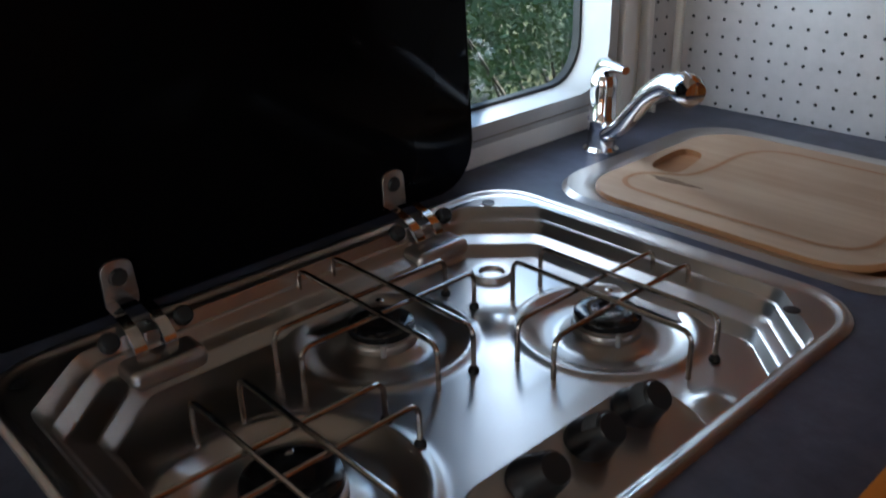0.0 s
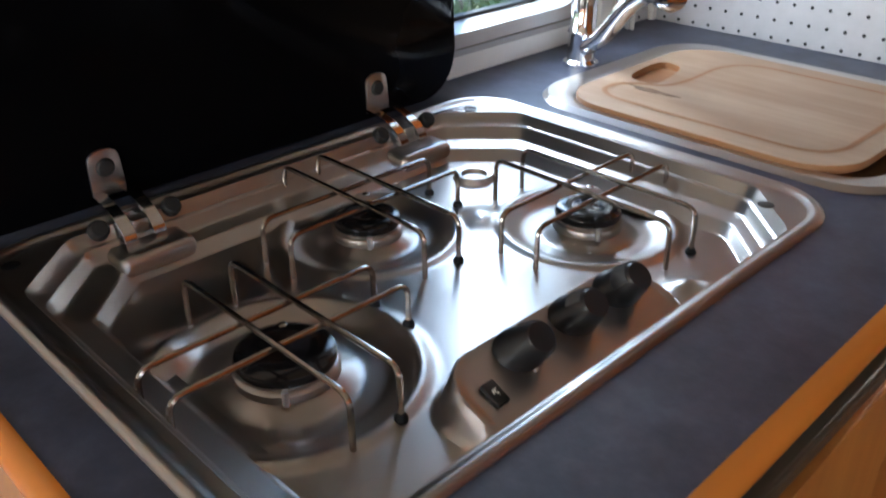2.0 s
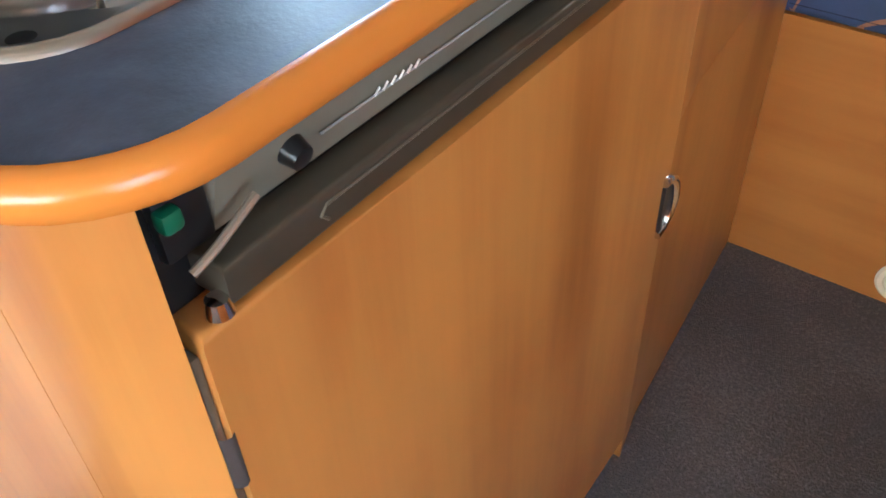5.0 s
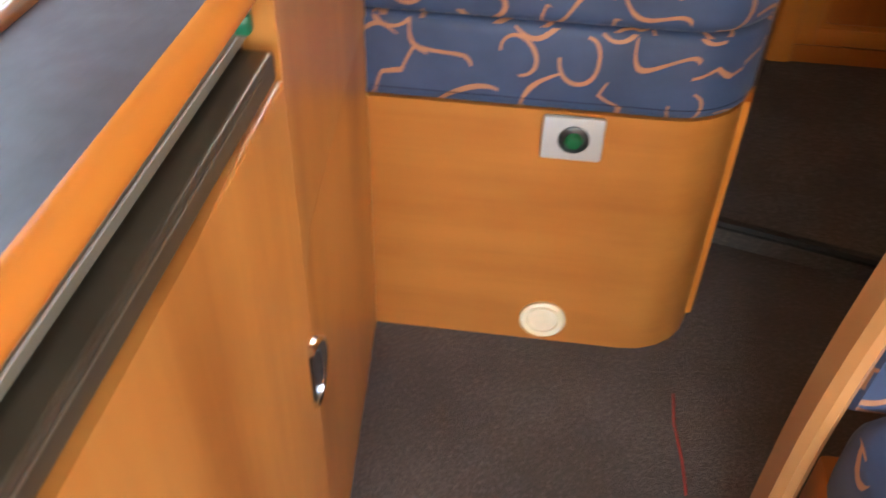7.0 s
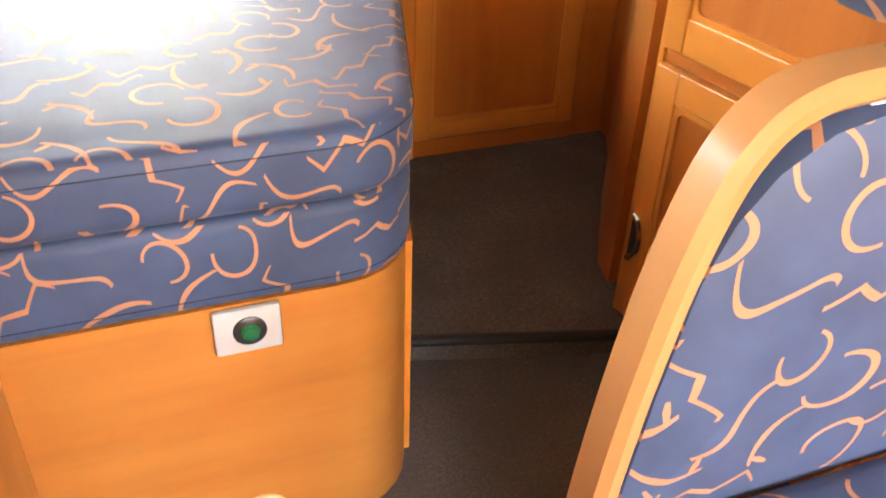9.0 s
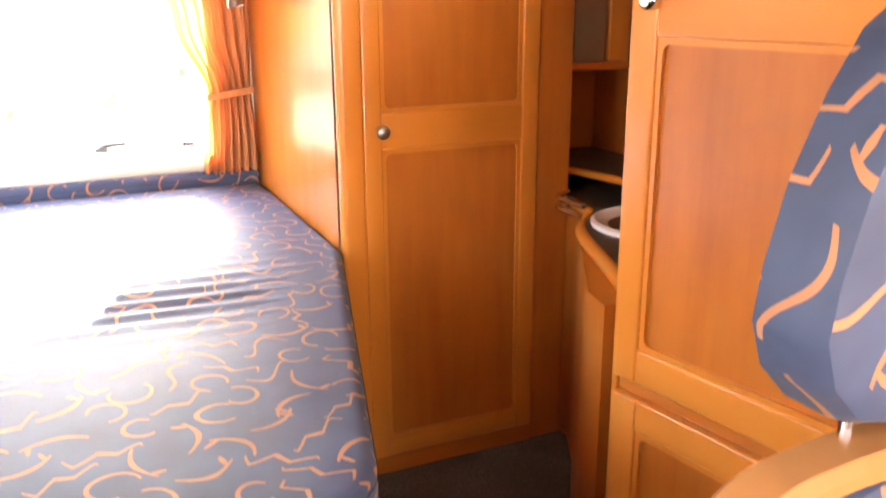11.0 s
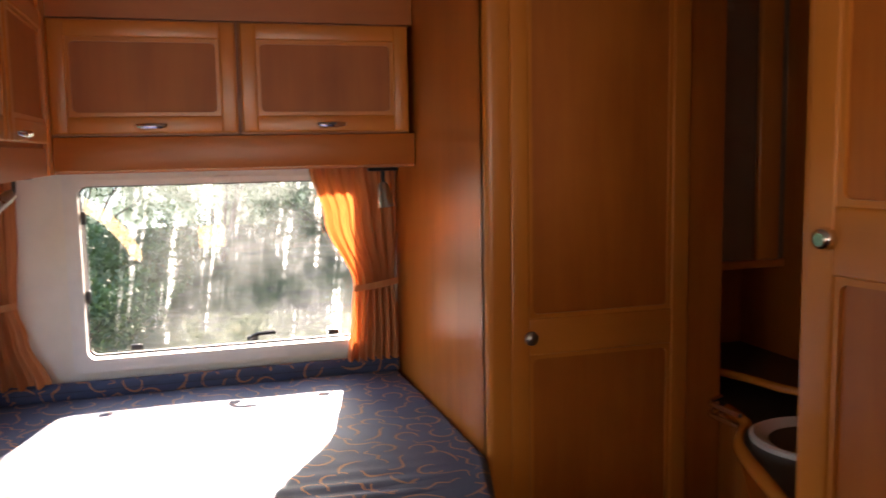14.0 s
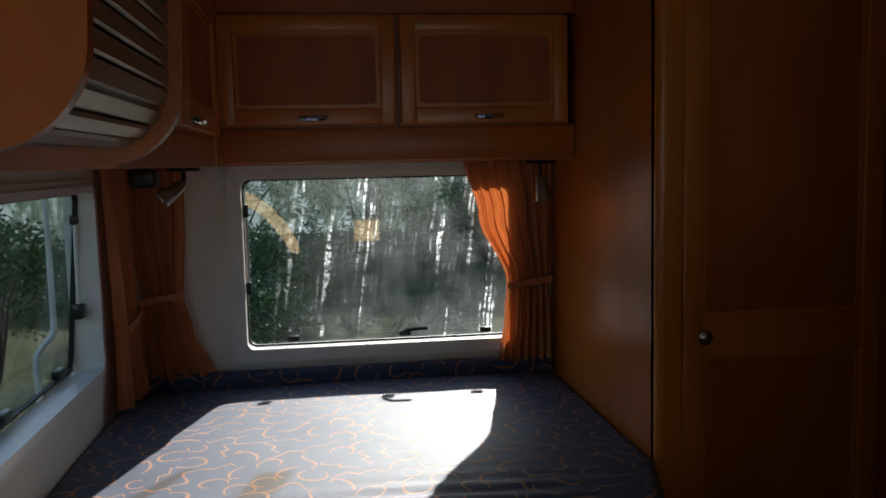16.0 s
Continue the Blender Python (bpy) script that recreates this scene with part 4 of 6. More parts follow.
# ---- kitchen ----
ZW = 0.922
kitchen = thing("kitchen_unit", (0.3, 0.6, 0.0), "beech kitchen unit with a fridge door and bowed end", "kitchen unit")
part("carcass", prism(bmesh.new(), [(WL, 0.085), (0.50, 0.085), (0.535, 0.10), (0.548, 0.13), (0.548, 0.70), (0.505, 1.255), (WL, 1.255)], 0.0, 0.868), M_FRONT_V, kitchen)
part("end_panel", prism(bmesh.new(), [(WL, 0.070), (0.48, 0.070), (0.48, 0.084), (WL, 0.084)], 0.0, 0.899), M_FRONT_V, kitchen)
corner = [(0.481, 0.070), (0.53, 0.073), (0.560, 0.086), (0.574, 0.106), (0.560, 0.106), (0.540, 0.09), (0.481, 0.084)]
part("corner_post", prism(bmesh.new(), corner, 0.0, 0.899), M_FRONT_V, kitchen)
# fridge door: sheet with rounded upper edge
door = part("fridge_door", prism(bmesh.new(), [(0.550, 0.116), (0.580, 0.112), (0.583, 0.30), (0.583, 0.50), (0.580, 0.700), (0.552, 0.705)], 0.06, 0.815, 0.006, 3), M_FRONT_V, kitchen, "beech-fronted fridge door")
part("lower_panel", prism(bmesh.new(), [(0.550, 0.708), (0.576, 0.708), (0.556, 0.80), (0.516, 1.258), (0.506, 1.258)], 0.0, 0.598, 0.003, 2), M_FRONT_V, kitchen)
part("upper_panel", prism(bmesh.new(), [(0.550, 0.708), (0.577, 0.708), (0.558, 0.80), (0.518, 1.258), (0.506, 1.258)], 0.600, 0.899, 0.003, 2), M_FRONT_V, kitchen)
part("kick_board", prism(bmesh.new(), [(0.50, 0.115), (0.555, 0.115), (0.555, 0.70), (0.50, 0.70)], 0.0, 0.055), M_RUBBER, kitchen)
# recessed shell handle on the door's edge
b = bmesh.new()
pts = [(0.581, 0.684 + 0.037 * math.sin(math.pi * i / 10), 0.505 - 0.037 * math.cos(math.pi * i / 10)) for i in range(11)]
tube(b, pts, 0.006, 8)
hd = part("handle", b, M_CHROME, door, "satin shell handle")
b = bmesh.new()
plate(b, [(0.683 + 0.031 * math.sin(math.pi * i / 10), 0.505 - 0.031 * math.cos(math.pi * i / 10)) for i in range(11)], lambda u, v, w: (0.5785 + w, u, v), 0.006)
part("hollow", b, M_BLACK, hd)
def crescent(wide, inner, tall):
    """Outline of a sickle that stands on the y axis."""
    arc = [math.pi * i / 16 for i in range(17)]
    return [(wide * math.sin(a), -tall * math.cos(a)) for a in arc] + [(inner * math.sin(a), -tall * 0.97 * math.cos(a)) for a in arc[-2:0:-1]]


part("lip", plate(bmesh.new(), crescent(0.040, 0.021, 0.038), lambda u, v, w: (0.5835 + w, 0.684 + u, 0.505 + v), 0.003), M_CHROME, hd, "bright crescent lip", smooth=False)
# the same handle on the upper panel near the bed
u0 = Vector((0.5335, 1.096, 0.790))
ua = Vector((-0.087, 0.996, 0.0)).normalized()
hd = part("handle", tube(bmesh.new(), [u0 + ua * (0.030 * math.sin(math.pi * i / 10)) + Vector((0.003, 0, -0.037 * math.cos(math.pi * i / 10))) for i in range(11)], 0.006, 8), M_CHROME, kitchen, "satin shell handle")
b = bmesh.new()
plate(b, [(0.025 * math.sin(math.pi * i / 10), -0.031 * math.cos(math.pi * i / 10)) for i in range(11)], lambda u, v, w: u0 + ua * u + Vector((w - 0.002, 0, v)), 0.004)
part("hollow", b, M_BLACK, hd)
# hinge pins at the door's foot side
part("hinge_strip", bx(0.560, 0.572, 0.1075, 0.1135, 0.55, 0.80, bevel=0.002), M_DARKMET, kitchen)
part("hinge_pin", tube(bmesh.new(), [(0.577, 0.110, 0.70), (0.577, 0.110, 0.745)], 0.005), M_CHROME, kitchen)

# dark fridge fascia in the gap above the door
fridge = thing("fridge_fascia", (0.55, 0.4, 0.82), "dark metal fridge control strip under the worktop", "fridge")
b = bmesh.new()
for q in ([(0.558, 0.8475), (0.573, 0.899), (0.548, 0.899), (0.548, 0.8475)],):
    f0 = [b.verts.new((x, 0.150, z)) for x, z in q]
    f1 = [b.verts.new((x, 0.695, z)) for x, z in q]
    b.faces.new(f0)
    b.faces.new(f1[::-1])
    for i in range(4):
        b.faces.new((f0[i], f1[i], f1[(i + 1) % 4], f0[(i + 1) % 4]))
M_FASCIA = plain("olive_grey_fascia", (0.215, 0.205, 0.160), 0.38, 0.2, 0.1, 30)
M_BARDARK = plain("brown_grip_bar", (0.075, 0.062, 0.043), 0.34, 0.3, 0.12, 30)
part("panel", b, M_FASCIA, fridge, smooth=False)
part("grip_bar", prism(bmesh.new(), [(0.552, 0.135), (0.578, 0.135), (0.578, 0.69), (0.552, 0.69)], 0.818, 0.843, 0.004, 3), M_BARDARK, fridge)
part("grip_groove", tube(bmesh.new(), [(0.5782, 0.205, 0.826), (0.5782, 0.200, 0.831), (0.5782, 0.205, 0.836), (0.5782, 0.66, 0.836)], 0.0012, 6), M_DARKMET, fridge)
# black sheet that stands in for the shade inside the gap
part("gap_shade", bx(0.5485, 0.552, 0.112, 0.70, 0.80, 0.899), M_BLACK, fridge)
part("bright_line", tube(bmesh.new(), [(0.5655, 0.22, 0.866), (0.5655, 0.255, 0.866), (0.5655, 0.66, 0.866)], 0.0008, 6), M_GREYPL, fridge)
for i in range(6):
    part("badge", tube(bmesh.new(), [(0.5670, 0.262 + 0.007 * i, 0.867), (0.5682, 0.265 + 0.007 * i, 0.8715)], 0.0007, 6), M_PLASTIC, fridge, "pale slanted maker's badge")
# solid black block in place of the recess's shade
part("recess", bx(0.553, 0.562, 0.119, 0.149, 0.848, 0.897, bevel=0.003), M_BLACK, fridge, "black block for the shade in the recess beside the control knob")
part("lever", tube(bmesh.new(), bend([(0.574, 0.122, 0.849), (0.576, 0.136, 0.855), (0.576, 0.165, 0.868)], 0.012), 0.0025), M_SLAT, fridge, "clear release lever")
part("knob", lathe(bmesh.new(), [(0.0, 0.010), (0.007, 0.009), (0.009, 0.0)], (0.564, 0.200, 0.868), 18, (1, 0, -0.3)), M_BLACK, fridge)
part("pivot", lathe(bmesh.new(), [(0.0, 0.010), (0.006, 0.009), (0.008, 0.0)], (0.574, 0.130, 0.818), 18, (0, 0, 1)), M_CHROME, fridge)
green = plain("green_clip", (0.01, 0.12, 0.06), 0.3)
part("clip", bx(0.560, 0.570, 0.118, 0.130, 0.870, 0.882, bevel=0.003), green, fridge, "green plastic clip")
part("clip", bx(0.556, 0.574, 0.660, 0.672, 0.866, 0.880, bevel=0.003), green, fridge, "green plastic clip")

# worktop with wooden nosing
X_TOP = 0.580
top = thing("worktop", (0.3, 0.6, 0.875), "slate-blue laminate worktop with an orange beech nosing", "worktop")
outline = [(WL, 0.068), (0.50, 0.068)] + [(0.50 + 0.080 * math.sin(radians(a)), 0.148 - 0.080 * math.cos(radians(a))) for a in range(10, 91, 10)] + [(0.578, 0.60), (0.572, 0.95), (0.560, 1.21), (WL, 1.21)]
b = bmesh.new()
loops = [outline, rounded(0.045, 0.479, 0.119, 0.708, 0.052, 6), rounded(0.088, 0.510, 0.748, 1.090, 0.068, 6)]
edges = []
for pts in loops:
    vs = [b.verts.new((x, y, ZW)) for x, y in pts]
    edges += [b.edges.new((vs[i], vs[(i + 1) % len(vs)])) for i in range(len(vs))]
bmesh.ops.triangle_fill(b, use_beauty=True, edges=edges)
for pts in loops:
    hi = [b.verts.new((x, y, ZW)) for x, y in pts]
    lo = [b.verts.new((x, y, 0.900 if pts is outline else 0.878)) for x, y in pts]
    for i in range(len(pts)):
        j = (i + 1) % len(pts)
        b.faces.new((hi[i], hi[j], lo[j], lo[i]))
part("sheet", b, M_TOP, top, smooth=False)
# nosing: a half-round section swept along the free edges
path = outline[:-1]
sec = [(0.0, 0.001), (0.005, 0.0015), (0.010, -0.001), (0.0135, -0.005), (0.015, -0.011), (0.0135, -0.017), (0.009, -0.022), (0.0, -0.023)]
b = bmesh.new()
rings = []
for i, (x, y) in enumerate(path):
    p0, p1 = path[max(i - 1, 0)], path[min(i + 1, len(path) - 1)]
    t = Vector((p1[0] - p0[0], p1[1] - p0[1])).normalized()
    nrm = Vector((t.y, -t.x))
    rings.append([b.verts.new((x + nrm.x * o, y + nrm.y * o, ZW + h)) for o, h in sec])
for r0, r1 in zip(rings, rings[1:]):
    for i in range(len(sec) - 1):
        b.faces.new((r0[i], r0[i + 1], r1[i + 1], r1[i]))
    b.faces.new((r0[-1], r0[0], r1[0], r1[-1]))
b.faces.new(rings[0])
b.faces.new(rings[-1][::-1])
part("nosing", b, M_NOSING, top, "rounded orange beech nosing")

# window ledge, posts, punched board
solo("trim_kitchen_seam", tube(bmesh.new(), [(WL + 0.0155, 0.07, 0.9535), (WL + 0.0155, 1.02, 0.9535)], 0.0022, 6), M_RUBBER, "dark rubber seam under the kitchen window", kind="structure")
solo("trim_kitchen_bead", tube(bmesh.new(), [(WL + 0.024, 0.20, 0.966), (WL + 0.024, 1.01, 0.966)], 0.0040, 8), M_DARKMET, "grey bead under the kitchen window", kind="structure")
solo("trim_kitchen_ledge", bx(WL, WL + 0.014, 0.07, 1.02, ZW, 0.952, bevel=0.003), M_PLASTIC, "white ledge strip under the kitchen window", kind="structure")
solo("trim_kitchen_post", bx(WL, WL + 0.030, 1.022, 1.052, ZW, 1.44, bevel=0.004), M_PLASTIC, "white upright trim beside the kitchen window", kind="structure")
solo("trim_kitchen_post_thin", bx(WL, WL + 0.018, 1.098, 1.112, ZW, 1.44, bevel=0.004), M_PLASTIC, "thin white upright trim", kind="structure")
YB = 1.186
punched = thing("punched_board", (0.3, YB, ZW), "pale punched splash board at the end of the worktop", "splashback")
part("board", bx(WL + 0.02, 0.545, YB, YB + 0.010, ZW, 1.105, bevel=0.002), M_PERF, punched)
part("side_board", bx(WL, WL + 0.010, 1.113, YB, ZW, 1.105, bevel=0.001), M_PERF, punched)
part("edge_bead", bx(WL + 0.010, WL + 0.022, YB - 0.010, YB, ZW, 1.105, bevel=0.002), M_PLASTIC, punched)
b = bmesh.new()
for k in range(7):
    z = 0.929 + 0.0253 * k
    for i in range(21):
        lathe(b, [(0.0, 0.0005), (0.0026, 0.0005), (0.0027, -0.002)], (-0.0034 + 0.0257 * i, YB - 0.0002, z), 8, (0, -1, 0))
    for y in (1.128, 1.1537):
        lathe(b, [(0.0, 0.0005), (0.0026, 0.0005), (0.0027, -0.002)], (WL + 0.0102, y, z), 8, (1, 0, 0))
tagged(part("perforation", b, M_BLACK, punched, "small dark punched holes"), kind="stuff")
for x in (-0.02, -0.012):
    part("clip", bx(x + 0.002, x + 0.007, 1.10, 1.106, ZW, 0.962, bevel=0.001), M_PLASTIC, punched)

# ---- hob ----
HX0, HX1, HY0, HY1 = 0.035, 0.489, 0.109, 0.718
hob = thing("gas_hob", (0.26, 0.41, ZW), "stainless steel three-burner gas hob with raised glass lid", "hob")
NH = 176
HC = Vector(((HX0 + HX1) / 2, (HY0 + HY1) / 2))


def ring_at(inset, r, chamfer):
    """Points round the hob: a rounded rectangle, or one with cut corners."""
    hb, hy = (HX1 - HX0) / 2 - inset, (HY1 - HY0) / 2 - inset
    hf = (HX1 - HX0) / 2 - min(inset, 0.014 + 0.22 * max(0.0, inset - 0.014))    # the front has hardly a step
    out = []
    for i in range(NH):
        a = 2 * math.pi * (i + 0.5) / NH
        hx = hf if math.cos(a) > 0 else hb
        d = Vector((math.cos(a) * hx, math.sin(a) * hy))
        d.normalize()
        t = min(hx / max(abs(d.x), 1e-6), hy / max(abs(d.y), 1e-6))
        if chamfer:
            t = min(t, (hx + hy - chamfer) / (abs(d.x) + abs(d.y)))
        elif r:
            p = d * t
            if abs(p.x) > hx - r and abs(p.y) > hy - r:
                c = Vector((math.copysign(hx - r, d.x), math.copysign(hy - r, d.y)))
                q = d.dot(c)
                t = q + math.sqrt(max(0.0, q * q - c.dot(c) + r * r))
        out.append(HC + d * t)
    return out


levels = [(0.0, 0.060, 0, ZW + 0.0003), (0.0012, 0.060, 0, ZW + 0.0030), (0.004, 0.058, 0, ZW + 0.0052), (0.007, 0.055, 0, ZW + 0.0056), (0.010, 0.052, 0, ZW + 0.0040),
          (0.013, 0.050, 0, ZW + 0.0016), (0.018, 0.046, 0, ZW + 0.0014), (0.023, 0, 0.060, ZW + 0.0016), (0.0245, 0, 0.060, ZW - 0.001), (0.029, 0, 0.060, ZW - 0.009),
          (0.0315, 0, 0.060, ZW - 0.010), (0.033, 0, 0.060, ZW - 0.012), (0.037, 0, 0.060, ZW - 0.021), (0.040, 0, 0.060, ZW - 0.0235),
          (0.055, 0, 0.056, ZW - 0.0245), (0.058, 0, 0.056, ZW - 0.0265), (0.064, 0, 0.054, ZW - 0.036), (0.068, 0, 0.052, ZW - 0.0375), (0.076, 0, 0.05, ZW - 0.038)]
b = bmesh.new()
rr = [[b.verts.new((p.x, p.y, z)) for p in ring_at(i, r, c)] for i, r, c, z in levels]
for a, c in zip(rr, rr[1:]):
    for i in range(NH):
        j = (i + 1) % NH
        b.faces.new((a[i], a[j], c[j], c[i]))
tray = part("tray", b, M_STEEL, hob, "brushed steel tray with cut corners")
ZFL = ZW - 0.037
BURN = [(0.292, 0.244, 1.12), (0.167, 0.425, 0.95), (0.303, 0.584, 0.95)]
RES_X, RES_Y = 150, 200


def smooth01(a, b2, v):
    t = min(1, max(0, (v - a) / (b2 - a)))
    return t * t * (3 - 2 * t)


def tray_height(x, y):
    h = ZFL
    for cx, cy, k in BURN:
        d = math.hypot(x - cx, y - cy) / k
        if d < 0.10:
            h -= 0.007 * (1 - smooth01(0.062, 0.082, d))
            h += 0.009 * (1 - smooth01(0.026, 0.052, d))
            h += 0.003 * math.exp(-((d - 0.087) / 0.006) ** 2)
    # teardrop run-off beside the burners
    for cx, cy, ex, ey in ((0.215, 0.190, 0.195, 0.178), (0.225, 0.52, 0.205, 0.51)):
        h += 0.008 * math.exp(-(((x - cx) ** 2 + (y - cy) ** 2) / 0.022 ** 2))
    # control field: a crest, then a face that falls towards the front rim
    # (rounded back corners, steep end walls)
    qx, qy = 0.386 + 0.046 - x, abs(y - 0.395) - (0.122 - 0.046)
    inside = 0.046 - (math.hypot(qx, qy) if qx > 0 and qy > 0 else max(qx, qy))
    face = 0.033 - max(0.0, x - 0.398) * 0.34
    h += face * smooth01(0.0, 0.015, inside) + 0.0018 * math.exp(-((inside - 0.014) / 0.004) ** 2) * (x < 0.45)
    h += 0.010 * math.exp(-(((x - 0.436) ** 2 + (y - 0.546) ** 2) / 0.015 ** 2))
    return h


b = bmesh.new()
gx0, gx1, gy0, gy1 = HX0 + 0.060, HX1 - 0.012, HY0 + 0.060, HY1 - 0.060
g = [[b.verts.new((gx0 + (gx1 - gx0) * i / RES_X, gy0 + (gy1 - gy0) * j / RES_Y, tray_height(gx0 + (gx1 - gx0) * i / RES_X, gy0 + (gy1 - gy0) * j / RES_Y))) for i in range(RES_X + 1)] for j in range(RES_Y + 1)]
for j in range(RES_Y):
    for i in range(RES_X):
        b.faces.new((g[j][i], g[j][i + 1], g[j + 1][i + 1], g[j + 1][i]))
for v in [v for v in b.verts if not v.link_faces]:
    b.verts.remove(v)
part("hob_plate", b, M_STEEL, hob, "pressed steel hob floor")
for x, y in ((0.438, 0.663), (0.072, 0.663), (0.459, 0.141), (0.072, 0.141)):
    part("screw_hole", lathe(bmesh.new(), [(0.0, 0.0), (0.0055, 0.001), (0.0075, 0.0005)], (x, y, ZW + 0.0026), 14), M_BLACK, hob)
part("drain_cup", lathe(bmesh.new(), [(0.0, 0.001), (0.012, 0.001), (0.014, 0.005), (0.020, 0.006), (0.023, 0.0)], (0.150, 0.588, ZFL), 24), M_STEEL, hob)
for cx, cy, k in BURN:
    z0 = ZFL + 0.001
    bu = part("burner", lathe(bmesh.new(), [(0.0350 * k, z0 - 0.001), (0.0350 * k, z0 + 0.005), (0.0335 * k, z0 + 0.007), (0.0318 * k, z0 + 0.0075), (0.0318 * k, z0 + 0.010), (0.0, z0 + 0.010)], (cx, cy, 0), 36), M_STEEL, hob, "steel burner body")
    part("cap", lathe(bmesh.new(), [(0.0325 * k, z0 + 0.010), (0.0335 * k, z0 + 0.013), (0.0325 * k, z0 + 0.017), (0.028 * k, z0 + 0.0195), (0.019 * k, z0 + 0.0205), (0.014 * k, z0 + 0.0190), (0.0, z0 + 0.0185)], (cx, cy, 0), 36), M_ENAMEL, bu, "black enamelled burner cap")
    part("igniter", tube(bmesh.new(), [(cx + 0.030 * k, cy - 0.022 * k, z0), (cx + 0.030 * k, cy - 0.022 * k, z0 + 0.012)], 0.0026), M_GREYPL, bu)
    ZG = ZW + 0.003
    ps = part("pan_support", lathe(bmesh.new(), [(0.0, 0.0), (0.004, 0.001), (0.0, 0.003)], (cx, cy, ZG - 0.001), 6), M_WIRE, hob, "chromed wire pan support")
    half = 0.100
    for off in (-0.0205, 0.0205):
        for along in (0, 1):
            lift = 0.0 if along else 0.004
            ends = [(-half, ZFL), (-half, ZG + lift), (half, ZG + lift), (half, ZFL)]
            pts = [((cx + off, cy + u, z) if along else (cx + u, cy + off, z)) for u, z in ends]
            part("wire", tube(bmesh.new(), bend(pts, 0.012), 0.0024, 8), M_WIRE, ps)
            for u in (-half, half):
                p = (cx + off, cy + u) if along else (cx + u, cy + off)
                if (along and u > 0) or (not along and u > 0 and off > 0):
                    part("rubber_foot", lathe(bmesh.new(), [(0.0, 0.006), (0.003, 0.0055), (0.005, 0.002), (0.005, -0.001)], (p[0], p[1], tray_height(*p)), 12), M_RUBBER, ps)
M_RIB = plain("ribbed_grey_plastic", (0.075, 0.078, 0.082), 0.45, 0, 0.1, 60)
for y, dial in ((0.350, 20), (0.410, 75), (0.464, 110)):
    ax = Vector((0.66, 0.0, 0.75)).normalized()
    base = Vector((0.418, y, tray_height(0.418, y)))
    kb = part("knob", lathe(bmesh.new(), [(0.0180, -0.004), (0.0180, 0.003), (0.0165, 0.005), (0.0160, 0.012), (0.0148, 0.014), (0.0118, 0.029), (0.0108, 0.031), (0.0, 0.031)], base, 28, ax), M_BLACK, hob, "black control knob")
    q = Vector((0, 0, 1)).rotation_difference(ax).to_matrix().to_4x4()
    b = bmesh.new()
    for i in range(18):
        a = radians(dial + i * 9)
        tube(b, [(0.0150 * math.cos(a), 0.0150 * math.sin(a), 0.0145), (0.0122 * math.cos(a), 0.0122 * math.sin(a), 0.0285)], 0.0011, 5)
    bmesh.ops.transform(b, matrix=Matrix.Translation(base) @ q, verts=b.verts)
    part("ribs", b, M_RIB, kb, "fine grey ribs of the grip")
    b = bmesh.new()
    a = radians(dial - 25)
    tube(b, [(0.0168 * math.cos(a), 0.0168 * math.sin(a), 0.006), (0.0164 * math.cos(a), 0.0164 * math.sin(a), 0.011)], 0.0012, 6)
    bmesh.ops.transform(b, matrix=Matrix.Translation(base) @ q, verts=b.verts)
    part("pointer", b, M_PLASTIC, kb)
SWITCH = Matrix.Translation((0.434, 0.309, tray_height(0.434, 0.309) + 0.0005)) @ Matrix.Rotation(radians(24), 4, "Y")
b = bx(-0.0095, 0.0095, -0.0058, 0.0058, -0.001, 0.0035, bevel=0.0015)
bmesh.ops.transform(b, matrix=SWITCH, verts=b.verts)
sw = part("ignition_switch", b, M_BLACK, hob, "black ignition switch with a pale spark sign")
b = bmesh.new()
for p0, p1 in (((-0.002, -0.0015), (0.0025, 0.0015)), ((-0.002, -0.0015), (-0.002, 0.002)), ((-0.002, -0.0015), (0.001, -0.0025))):
    tube(b, [(p0[0], p0[1], 0.0037), (p1[0], p1[1], 0.0037)], 0.0005, 6)
bmesh.ops.transform(b, matrix=SWITCH, verts=b.verts)
part("spark_sign", b, M_PLASTIC, sw)

